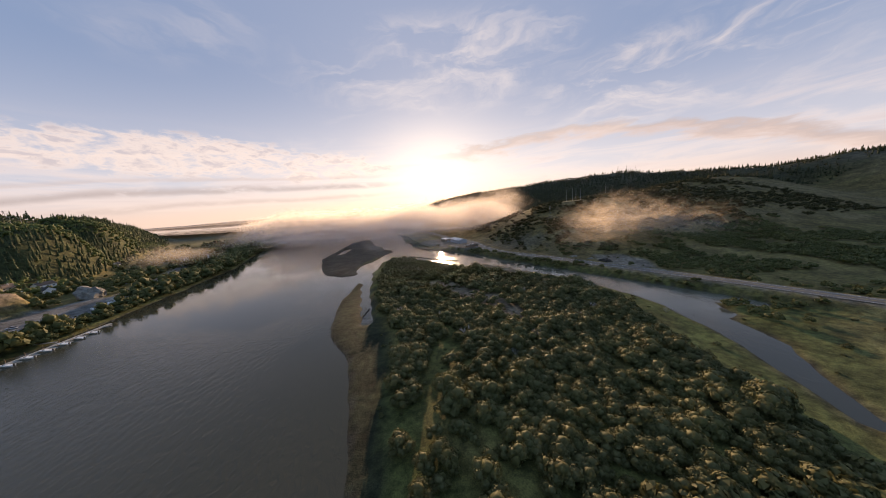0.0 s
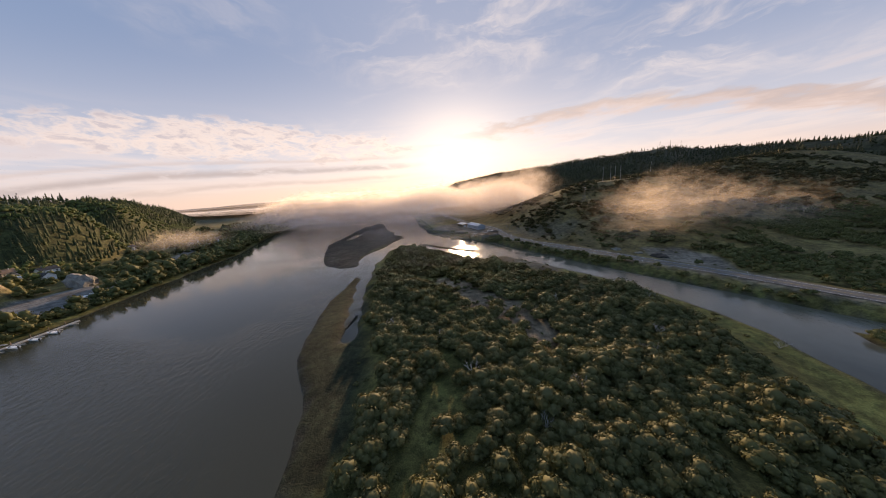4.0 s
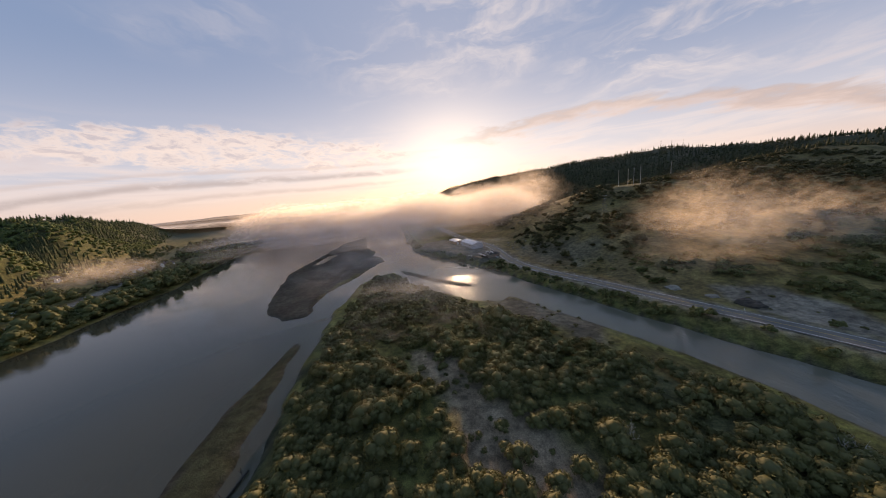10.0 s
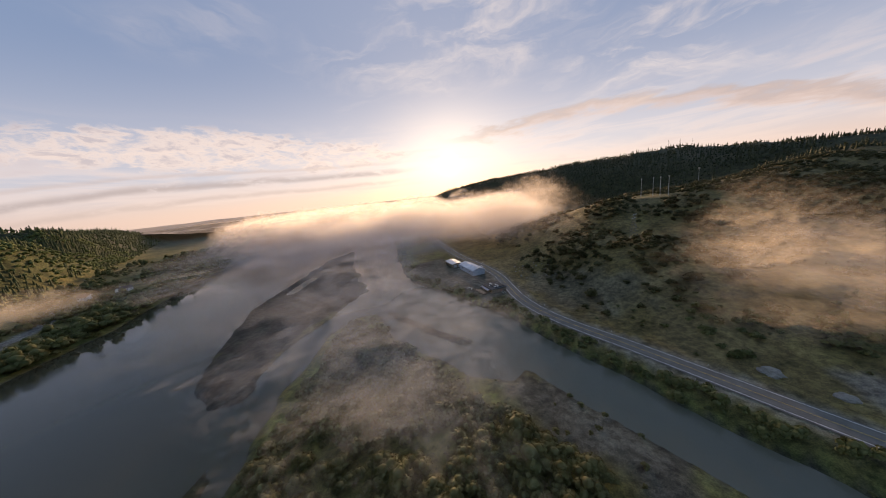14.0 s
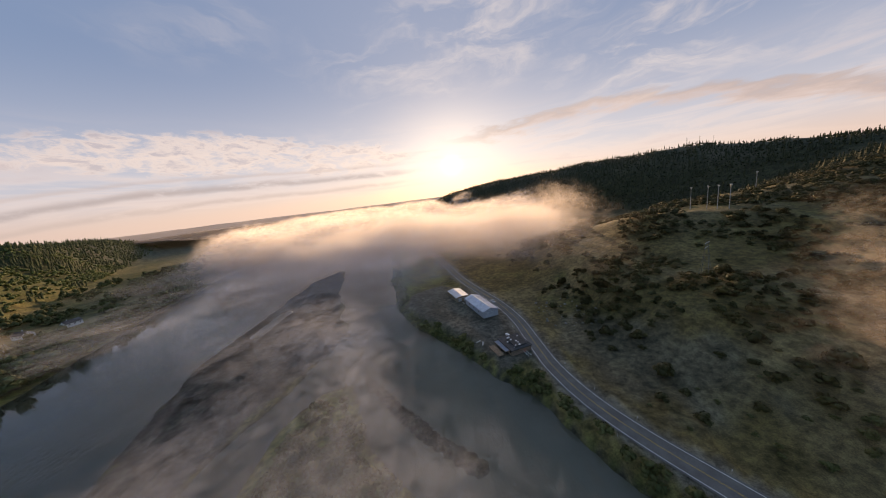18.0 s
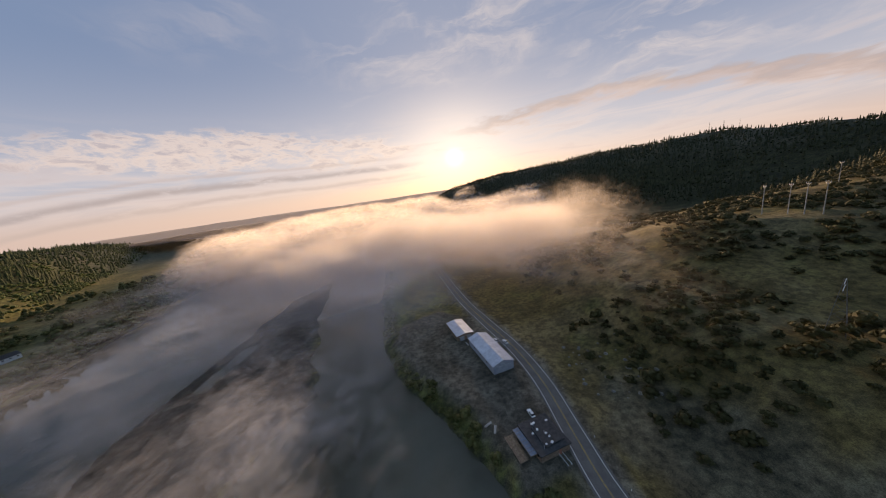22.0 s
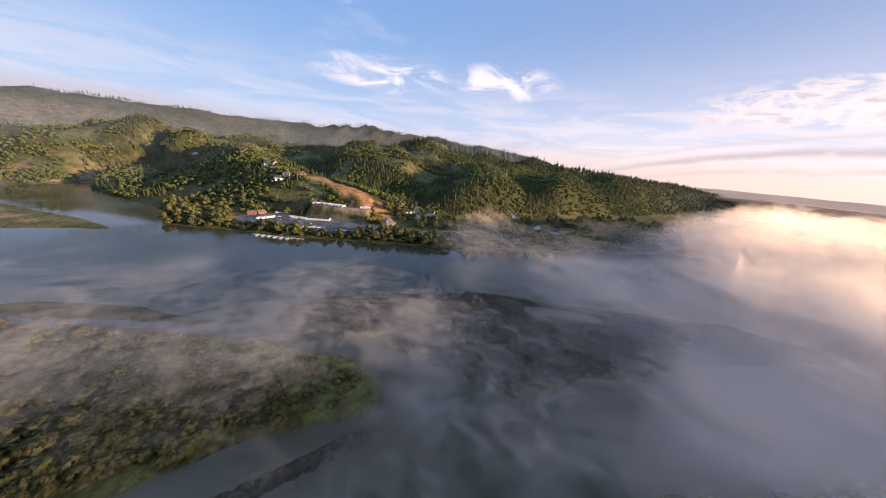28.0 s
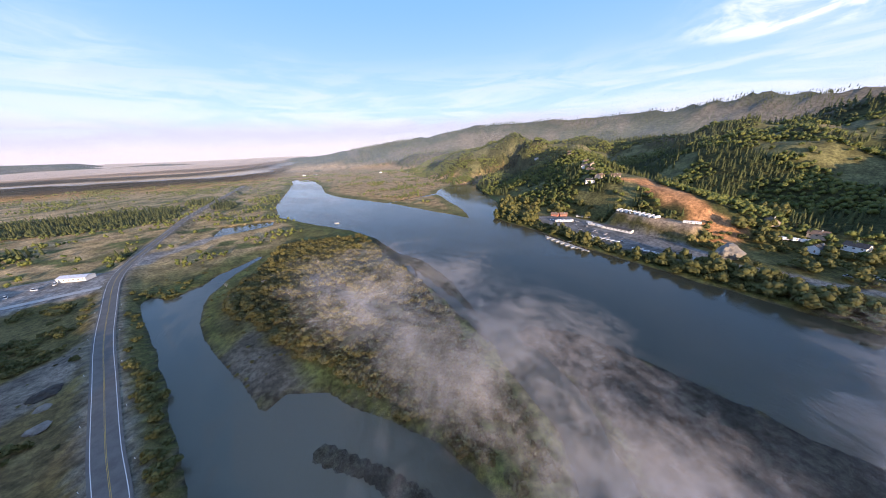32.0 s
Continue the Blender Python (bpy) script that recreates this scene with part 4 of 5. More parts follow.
def car(name, label, mat, group="", length=4.6, tall=1.5):
    """A car with its front towards +y."""
    ob = thing(name, label, "car", group)
    l, w = length / 2, 0.9
    part("body", prism(bmesh.new(), [(-w, 0.35), (w, 0.35), (w + 0.02, 0.75), (w - 0.06, 0.95), (-w + 0.06, 0.95), (-w - 0.02, 0.75)], -l, l), mat, ob)
    bm = bmesh.new()
    lo = [bm.verts.new(p) for p in ((-w + 0.08, -l * 0.72, 0.95), (w - 0.08, -l * 0.72, 0.95), (w - 0.08, l * 0.42, 0.95), (-w + 0.08, l * 0.42, 0.95))]
    hi = [bm.verts.new(p) for p in ((-w + 0.2, -l * 0.52, tall), (w - 0.2, -l * 0.52, tall), (w - 0.2, l * 0.12, tall), (-w + 0.2, l * 0.12, tall))]
    for i in range(4):
        bm.faces.new((lo[i], lo[(i + 1) % 4], hi[(i + 1) % 4], hi[i]))
    bm.faces.new(hi)
    part("cabin_glass", bm, M_GLASS, ob, "dark tinted windows")
    part("roof", box(bmesh.new(), (0, -l * 0.2, tall + 0.02), (2 * w - 0.42, l * 0.66, 0.06), 0, 0.02), mat, ob)
    for sx in (-1, 1):
        for sy in (-0.62, 0.62):
            wheel = part("wheel", tube(bmesh.new(), (sx * (w - 0.2), sy * l, 0.33), (sx * (w + 0.02), sy * l, 0.33), 0.33, 0.33, 12), M_RUBBER, ob)
            part("rim", tube(bmesh.new(), (sx * (w + 0.02), sy * l, 0.33), (sx * (w + 0.04), sy * l, 0.33), 0.2, 0.18, 10), M_STEEL, wheel)
        part("headlight", box(bmesh.new(), (sx * 0.62, l + 0.01, 0.72), (0.34, 0.06, 0.16), 0, 0.02), M_SOLAR, ob)
        part("tail_light", box(bmesh.new(), (sx * 0.66, -l - 0.01, 0.74), (0.28, 0.05, 0.16), 0, 0.02), M_RED_WALL, ob)
    return ob


def roadhouse():
    """The low dark-roofed house by the yard, with roof vents, a deck and a ramp."""
    ob = thing("roadhouse", "low timber house with a dark flat roof cluttered with vents", "house")
    part("wall", box(bmesh.new(), (0, 0, 1.6), (12.5, 14.0, 3.2)), M_TIMBER, ob)
    part("roof", box(bmesh.new(), (0, 0, 3.4), (13.6, 15.2, 0.4), 0, 0.12), M_DARK_ROOF, ob, "dark tarred roof")
    part("upper_roof", box(bmesh.new(), (1.2, -1.0, 3.9), (8.5, 9.0, 0.7), 0, 0.2), M_DARK_ROOF, ob)
    r = random.Random(4)
    for k in range(9):
        x, y = r.uniform(-4.5, 5.5), r.uniform(-6, 6.2)
        z = 4.25 if -3 < x < 5.4 and -5.4 < y < 3.4 else 3.6
        part("skylight", box(bmesh.new(), (x, y, z + 0.16), (r.uniform(0.6, 1.1), r.uniform(0.5, 0.9), 0.3), r.uniform(0, 1), 0.05), M_WHITE, ob, "small white roof light")
    for k in range(4):
        x, y = r.uniform(-4, 4), r.uniform(-6, 6)
        part("vent_pipe", tube(bmesh.new(), (x, y, 3.5), (x, y, 5.1), 0.12, 0.12), M_STEEL, ob)
    for k in range(4):
        part("window", box(bmesh.new(), (-6.28, -5 + k * 3.2, 1.7), (0.08, 1.5, 1.1), 0, 0.02), M_GLASS, ob)
    part("door", box(bmesh.new(), (2.0, -7.03, 1.05), (1.0, 0.08, 2.1), 0, 0.02), M_RED_WALL, ob)
    for k in range(2):
        part("ramp_rail", box(bmesh.new(), (1.2 + k * 1.5, -9.6, 0.9), (0.12, 5.0, 0.12), 0, 0.03), M_WHITE, ob, "white handrail")
        for j in range(3):
            part("rail_post", box(bmesh.new(), (1.2 + k * 1.5, -7.6 - j * 2.0, 0.45), (0.1, 0.1, 0.9)), M_WHITE, ob)
    return ob


def solar_array():
    ob = thing("solar_array", "row of pale solar panels on a timber deck frame", "solar panels")
    part("frame", box(bmesh.new(), (0, 0, 2.7), (3.0, 12.4, 0.16), 0, 0.03), M_TIMBER, ob)
    for k in range(8):
        part("panel", box(bmesh.new(), (0, -5.4 + k * 1.54, 2.86), (2.7, 1.36, 0.08), 0, 0.02), M_SOLAR, ob)
    for sx in (-1.2, 1.2):
        for y in (-5.6, 0, 5.6):
            part("leg", box(bmesh.new(), (sx, y, 1.3), (0.16, 0.16, 2.7)), M_TIMBER, ob)
    return ob


def timber_deck():
    ob = thing("timber_deck", "weathered timber deck beside the house", "deck")
    for k in range(16):
        part("plank", box(bmesh.new(), (-1.8 + k * 0.245, 0, 0.62), (0.225, 11.5, 0.06), 0, 0.01), M_TIMBER, ob)
    for y in (-5.4, 0, 5.4):
        for x in (-1.7, 1.8):
            part("post", box(bmesh.new(), (x, y, 0.75), (0.14, 0.14, 1.5)), M_TIMBER, ob)
    for x in (-1.75,):
        part("rail", box(bmesh.new(), (x, 0, 1.48), (0.12, 11.5, 0.08)), M_TIMBER, ob)
    return ob


def build_yard():
    b = barn("barn", "long barn with a pale grey metal roof beside the yard", 12.4, 32.0, 5.0, 7.2, M_GREY_WALL, [(0.0, 4.2, 3.8)])
    b.matrix_basis = spot(24.6, 426.0, 17.5)
    b = barn("shed", "smaller open-fronted shed with a pale metal roof", 11.5, 21.0, 3.9, 4.8, M_TIMBER, [(-2.5, 3.0, 2.8), (2.5, 3.0, 2.8)])
    b.matrix_basis = spot(9.0, 457.0, 17.5)
    roadhouse().matrix_basis = spot(34.5, 368.5, 17.0)
    solar_array().matrix_basis = spot(26.6, 367.0, 17.0)
    timber_deck().matrix_basis = spot(23.2, 366.5, 17.0)
    model = car("parked_car", "white parked saloon car in the gravel yard", M_WHITE, "parked cars")
    place_all(model, [spot(34.0, 381.0, 12), spot(36.5, 437.0, 20), spot(31.0, 440.0, 18), spot(-240 - 60, 96, 60), spot(-318, 112, 15), spot(-324, 118, 15)])
    # stacked materials at the yard's edge
    pile = thing("timber_stack", "loose stack of weathered boards at the yard edge", "timber stack")
    for k in range(9):
        part("board", box(bmesh.new(), (random.uniform(-0.4, 0.4), (k % 3) * 0.34 - 0.3, 0.08 + (k // 3) * 0.15), (3.6, 0.28, 0.12), random.uniform(-0.06, 0.06), 0.015), M_DRIFT, pile)
    place_all(pile, [spot(14.5, 379, 30), spot(17.0, 376, 75), spot(12.5, 441, 110)])


# ---- poles, masts ----


def power_pole():
    ob = thing("power_pole", "tall pale power-line pole on the grassy hill", "power pole", "power-line poles")
    part("pole", tube(bmesh.new(), (0, 0, -0.5), (0, 0, 20.5), 0.30, 0.18, 10), M_DRIFT, ob)
    part("crossarm", box(bmesh.new(), (0, 0, 19.4), (4.6, 0.22, 0.26), 0, 0.03), M_DRIFT, ob)
    for x in (-2.1, 0, 2.1):
        part("insulator", tube(bmesh.new(), (x, 0, 19.5), (x, 0, 20.4), 0.12, 0.09, 8), M_WHITE, ob)
    for s in (-1, 1):
        part("brace", tube(bmesh.new(), (0, 0, 18.0), (s * 1.8, 0, 19.3), 0.06, 0.06, 6), M_STEEL, ob)
    return ob


def lattice_tower(name, label, high, base, group):
    """A four-legged lattice mast."""
    ob = thing(name, label, "mast", group)
    c = [(-1, -1), (1, -1), (1, 1), (-1, 1)]
    for a, b in c:
        part("leg", tube(bmesh.new(), (a * base / 2, b * base / 2, -0.4), (a * 0.3, b * 0.3, high), 0.10, 0.06, 6), M_RUST, ob)
    n = 6
    for k in range(n):
        z0, z1 = high * k / n, high * (k + 1) / n
        w0, w1 = base / 2 + (0.3 - base / 2) * k / n, base / 2 + (0.3 - base / 2) * (k + 1) / n
        for i in range(4):
            a, b = c[i], c[(i + 1) % 4]
            part("lacing", tube(bmesh.new(), (a[0] * w0, a[1] * w0, z0), (b[0] * w1, b[1] * w1, z1), 0.05, 0.05, 5), M_RUST, ob)
    for k in range(2):
        part("crossarm", box(bmesh.new(), (0, 0, high * (0.84 + 0.12 * k)), (base * 1.5, 0.2, 0.2)), M_STEEL, ob)
    return ob


def build_poles():
    place_all(power_pole(), [spot(231, 468, 60), spot(236.5, 458, 60), spot(239.5, 452, 60), spot(243.5, 446, 60), spot(330, 500, 60), spot(-623, 441, 20), spot(-616, 446, 20),
                             spot(-609, 451, 20), spot(-631, 437, 20)])
    t = lattice_tower("pylon", "steel lattice pylon on the hillside above the road", 22.0, 5.0, "lattice pylons")
    place_all(t, [spot(152, 374, 30), spot(-575, 410, 70)])
    m = lattice_tower("radio_mast", "slender radio mast on the wooded ridge", 26.0, 2.4, "radio masts")
    place_all(m, [spot(880, 1170, 0, 0, 1.1), spot(905, 1150, 20, 0, 1.1), spot(930, 1128, 40, 0, 1.1)])


# ---- far bank: marina, vehicles, houses ----


def camper(name, label, length, group, mat=None):
    ob = thing(name, label, "camper", group)
    l = length / 2
    part("body", box(bmesh.new(), (0, 0, 1.85), (2.4, length, 2.5), 0, 0.18), mat or M_WHITE, ob)
    for s in (-1, 1):
        for k in range(2):
            part("window", box(bmesh.new(), (s * 1.21, -l * 0.4 + k * l * 0.8, 2.1), (0.04, 1.1, 0.7), 0, 0.01), M_GLASS, ob)
        for y in (-l * 0.45, l * 0.5):
            part("wheel", tube(bmesh.new(), (s * 0.9, y, 0.4), (s * 1.15, y, 0.4), 0.4, 0.4, 10), M_RUBBER, ob)
    part("door", box(bmesh.new(), (1.22, 0.1, 1.6), (0.04, 0.75, 1.8), 0, 0.01), M_GREY_WALL, ob)
    part("roof_unit", box(bmesh.new(), (0, -l * 0.2, 3.22), (0.9, 1.1, 0.28), 0, 0.06), M_GREY_WALL, ob, "grey roof air unit")
    part("windscreen", box(bmesh.new(), (0, l + 0.01, 2.2), (2.0, 0.05, 0.9), 0, 0.01), M_GLASS, ob)
    return ob


def boat(name, label, group, trailer=True, mat=None):
    """An open motor boat with its bow to +y, on a trailer or afloat."""
    ob = thing(name, label, "boat", group)
    up = 0.7 if trailer else -0.15
    bm, rows = bmesh.new(), []
    for k in range(7):
        t = k / 6
        y, w = -3.2 + 6.4 * t, 1.15 * (1 - max(0, t - 0.45) ** 2 * 3.1)
        rows.append([bm.verts.new(p) for p in ((-w, y, up + 0.95 + 0.25 * t), (-w * 0.6, y, up + 0.2 + 0.3 * t * t), (0, y, up + 0.3 * t * t), (w * 0.6, y, up + 0.2 + 0.3 * t * t), (w, y, up + 0.95 + 0.25 * t))])
    for a, b in zip(rows, rows[1:]):
        for i in range(4):
            bm.faces.new((a[i], a[i + 1], b[i + 1], b[i]))
        bm.faces.new((a[0], b[0], b[4], a[4]))
    bm.faces.new(rows[0])
    bmesh.ops.recalc_face_normals(bm, faces=bm.faces)
    part("hull", bm, mat or M_WHITE, ob)
    part("windscreen", box(bmesh.new(), (0, 0.6, up + 1.4), (1.6, 0.08, 0.5), 0, 0.02), M_GLASS, ob)
    part("console", box(bmesh.new(), (0, 0.1, up + 1.25), (1.3, 0.8, 0.5), 0, 0.08), mat or M_WHITE, ob)
    part("outboard_motor", box(bmesh.new(), (0, -3.4, up + 0.8), (0.45, 0.5, 1.1), 0, 0.1), M_RUBBER, ob, "black outboard motor")
    if trailer:
        part("trailer_frame", box(bmesh.new(), (0, 0.3, 0.55), (1.4, 6.6, 0.12), 0, 0.02), M_STEEL, ob)
        for s in (-1, 1):
            part("wheel", tube(bmesh.new(), (s * 0.95, -1, 0.35), (s * 1.15, -1, 0.35), 0.35, 0.35, 10), M_RUBBER, ob)
    return ob


def house(name, label, wide, long, eave, ridge, wall, roof, group="houses on the far bank", chimney=True):
    """A gabled house, its length along y."""
    ob = thing(name, label, "house", group)
    w, h = wide / 2, long / 2
    part("wall", prism(bmesh.new(), [(-w, -1.5), (w, -1.5), (w, eave), (0, ridge - 0.15), (-w, eave)], -h, h), wall, ob)
    for s in (-1, 1):
        run, rise = w + 0.5, (ridge - eave) * (w + 0.5) / w
        bm = box(bmesh.new(), (0, 0, 0), (math.hypot(run, rise), long + 1.0, 0.18), 0, 0.03)
        bm.transform(Matrix.Translation((s * run / 2, 0, ridge - rise / 2 + 0.08)) @ Matrix.Rotation(s * math.atan2(rise, run), 4, "Y"))
        roof_part = part("roof", bm, roof, ob)
        for k in range(max(2, int(long / 4))):
            y = -h + long * (k + 0.5) / max(2, int(long / 4))
            win = part("window", box(bmesh.new(), (s * (w + 0.02), y, eave * 0.58), (0.06, 1.3, 1.1)), M_GLASS, ob)
            part("sill", box(bmesh.new(), (s * (w + 0.05), y, eave * 0.58 - 0.62), (0.14, 1.5, 0.08)), M_WHITE, win)
    part("door", box(bmesh.new(), (w * 0.3, -h - 0.03, 1.02), (0.95, 0.08, 2.05)), M_TIMBER, ob)
    if chimney:
        part("chimney", box(bmesh.new(), (w * 0.4, h * 0.3, ridge + 0.2), (0.7, 0.7, 1.8), 0, 0.03), M_CONCRETE, ob)
    return ob


def floating_dock():
    """A long pontoon with fingers and piles, along y."""
    ob = thing("floating_dock", "long grey floating dock with short fingers", "dock")
    for k in range(11):
        sec = part("pontoon", box(bmesh.new(), (0, -28 + k * 5.6, 0.28), (2.2, 5.4, 0.5), 0, 0.05), M_CONCRETE, ob)
        part("deck_board", box(bmesh.new(), (0, -28 + k * 5.6, 0.56), (2.0, 5.3, 0.06)), M_DRIFT, sec)
    for k in range(8):
        part("finger", box(bmesh.new(), (3.2, -26 + k * 7.4, 0.26), (4.2, 0.9, 0.4), 0, 0.04), M_DRIFT, ob)
        part("pile", tube(bmesh.new(), (-1.3, -26 + k * 7.4, -2.4), (-1.3, -26 + k * 7.4, 2.6), 0.16, 0.16, 8), M_TIMBER, ob)
    part("gangway", box(bmesh.new(), (-6.5, 2, 1.6), (11, 1.3, 0.2)), M_STEEL, ob)
    return ob


def build_far_bank():
    rnd = random.Random(12)
    floating_dock().matrix_basis = pose(-254, 168, 0, 0, 0, 3)
    model = boat("moored_boat", "small open motor boat moored at the dock", "moored boats", False)
    place_all(model, [pose(-249.5 - 0.05 * k, 146 + k * 7.4, 0, 0, 0, 90 + rnd.uniform(-4, 4)) for k in range(6)] + [pose(-13, -68, 0, 0, 0, 70)])
    model = boat("boat_on_trailer", "white motor boat parked on its trailer", "boats on trailers")
    place_all(model, [spot(-281 - k * 1.3, 160 + k * 4.6, 78 + rnd.uniform(-8, 8)) for k in range(10)] +
              [spot(-290 - k * 1.0, 222 + k * 5.0, 70 + rnd.uniform(-9, 9)) for k in range(5)])
    model = camper("camper_van", "white camper parked on the gravel lot", 8.0, "parked campers")
    place_all(model, [spot(-300 - k * 2.2, 106 + k * 1.4 + rnd.uniform(-1, 1), 100 + rnd.uniform(-10, 10)) for k in range(8)] +
              [spot(-326 + rnd.uniform(-3, 3), 134 + k * 6.5, 15 + rnd.uniform(-20, 20)) for k in range(5)])
    model = camper("camper_trailer", "long white caravan on the upper terrace", 9.5, "caravans on the terrace")
    place_all(model, [spot(-357.5 + rnd.uniform(-0.8, 0.8), 152 + k * 5.6, 92 + rnd.uniform(-6, 6)) for k in range(9)] +
              [spot(-362, 226, 20), spot(-366, 230, 24)] + [spot(-418 - 3 * k, 276 + 5 * k, 30 + 10 * k) for k in range(4)])
    model = house("boat_shop", "long low white building with a row of windows", 7.0, 34.0, 3.0, 4.4, M_WHITE, M_DARK_ROOF, "marina buildings", False)
    place_all(model, [spot(-333, 170, 12), spot(-350, 104, 20, 0, 0.55)])
    model = house("wooden_house", "tan wooden house with a brown roof", 8.5, 12.0, 3.6, 6.4, M_TAN_WALL, M_BROWN_ROOF)
    pts = [(-501, -62), (-469, -8), (-452, 20), (-430, 37), (-408, 74), (-420, 92), (-433, 262), (-440, 292), (-700, 433), (-560, -140), (-640, -240), (-720, -420)]
    place_all(model, [spot(x, y, rnd.uniform(0, 180), 0.6) for x, y in pts])
    model = house("white_house", "white house with a dark roof among trees", 9.0, 13.0, 3.8, 6.6, M_WHITE, M_DARK_ROOF)
    pts = [(-484, -36), (-445, 12), (-398, 66), (-418, 300), (-436, 316), (-447, 500), (-425, 522), (-520, 470), (-620, -330), (-830, -520), (-900, -700), (-350, -880), (-420, -930),
           (-240, -1000), (60, -1120), (110, -1150)]
    place_all(model, [spot(x, y, rnd.uniform(0, 180), 0.6) for x, y in pts])
    model = house("red_house", "rust-red house close to the lot", 7.0, 10.0, 3.2, 5.4, M_RED_WALL, M_BROWN_ROOF)
    place_all(model, [spot(-322, 78, 30), spot(-332, 84, 60)])
    model = car("parked_pickup", "dark parked pickup among boats and campers", M_GREY_WALL, "parked cars", 5.2, 1.7)
    place_all(model, [spot(-306 + rnd.uniform(-10, 10), 130 + k * 9 + rnd.uniform(-3, 3), rnd.uniform(0, 360)) for k in range(9)] + [spot(-372 - k * 4, 330 + k * 5, 40) for k in range(4)])
    model = car("white_van", "white van parked on the gravel", M_WHITE, "parked cars", 5.6, 2.1)
    place_all(model, [spot(-385 - k * 3.5, 338 + k * 5, 70 + 8 * k) for k in range(7)] + [spot(232, 52, 20), spot(240, 60, 60), spot(250, 70, 30)])
    # depot at the road junction
    model = house("depot_shed", "long white depot shed on pale gravel", 9.0, 24.0, 3.6, 5.0, M_WHITE, M_METAL_ROOF, "depot sheds", False)
    place_all(model, [spot(221, 46, 75), spot(262, 84, 60)])


# ---- bridge, rocks, driftwood ----


def build_bridge():
    """A far arched road bridge whose end comes out of the fog."""
    ob = thing("bridge", "pale concrete road bridge with open arches", "bridge")
    n, span = 7, 40.0
    for k in range(n):
        y0 = k * span
        part("deck", box(bmesh.new(), (0, y0 + span / 2, 13.2), (9, span - 0.1, 1.2), 0, 0.1), M_CONCRETE, ob)
        part("pier", box(bmesh.new(), (0, y0, 5.0), (7, 2.4, 15.5), 0, 0.15), M_CONCRETE, ob)
        for s in (-3.6, 3.6):
            bm, rows = bmesh.new(), []
            for j in range(13):
                t = j / 12
                y, z = y0 + 1.2 + (span - 2.4) * t, 3.0 + 9.0 * math.sin(math.pi * t)
                rows.append([bm.verts.new(p) for p in ((s - 0.5, y, z), (s + 0.5, y, z), (s + 0.5, y, z + 1.1), (s - 0.5, y, z + 1.1))])
            for a, b in zip(rows, rows[1:]):
                for i in range(4):
                    bm.faces.new((a[i], a[(i + 1) % 4], b[(i + 1) % 4], b[i]))
            part("arch", bm, M_CONCRETE, ob)
            part("parapet", box(bmesh.new(), (s * 1.2, y0 + span / 2, 14.3), (0.3, span, 1.0)), M_CONCRETE, ob)
            for j in range(1, 6):
                t = j / 6
                zz = 4.0 + 9.0 * math.sin(math.pi * t)
                if zz < 12:
                    part("spandrel_post", box(bmesh.new(), (s, y0 + span * t, (zz + 12.6) / 2), (0.5, 0.5, 12.6 - zz)), M_CONCRETE, ob)
    ob.matrix_basis = pose(-440, 790, 0, 0, 0, -68)


def rock(seed, size, flat=0.7):
    bm = bmesh.new()
    bmesh.ops.create_icosphere(bm, subdivisions=3, radius=1.0)
    for v in bm.verts:
        n = noise.fractal(v.co * 1.3 + Vector((seed * 7.1, 0, 0)), 0.9, 2.1, 4)
        v.co *= 1 + 0.45 * n
        v.co.z *= flat
    bm.transform(Matrix.Scale(size, 4))
    return bm


def build_rocks():
    ob = tagged(part("rock_outcrop", rock(3, 9.0, 1.0), M_ROCK, None), "bare grey rock outcrop above the far bank", "rock")
    ob.matrix_basis = pose(-343, 270, 6)
    r = random.Random(6)
    model = tagged(part("boulder", rock(5, 1.0), M_ROCK, None), "pale boulder fallen from the road cutting", "rock", "boulders at the road cutting")
    spots = [(r.uniform(64, 96), r.uniform(378, 424)) for k in range(46)]
    place_all(model, [pose(x, y, ground_z(x, y) + 0.2, 0, 0, r.uniform(0, 360)) @ Matrix.Scale(r.uniform(0.25, 1.1), 4) for x, y in spots])
    for k, (x, y, s) in enumerate(((128, 224, 5.0), (113, 250, 3.6), (121, 236, 2.6))):
        m = tagged(part("earth_mound", rock(9 + k, s, 0.42), M_WET_LOG if k == 0 else M_ROCK, None), "heap of dug earth on the gravel patch", "earth mound", "earth mounds")
        m.matrix_basis = pose(x, y, ground_z(x, y))


def branchy(bm, a, d, length, rad, depth, r):
    b = a + d * length
    tube(bm, a, b, rad, rad * 0.6, 6)
    if depth:
        for k in range(3):
            n = (d + Vector((r.uniform(-1, 1), r.uniform(-1, 1), r.uniform(-0.2, 0.8))) * 0.8).normalized()
            branchy(bm, a + d * length * r.uniform(0.5, 1.0), n, length * r.uniform(0.5, 0.75), rad * 0.5, depth - 1, r)


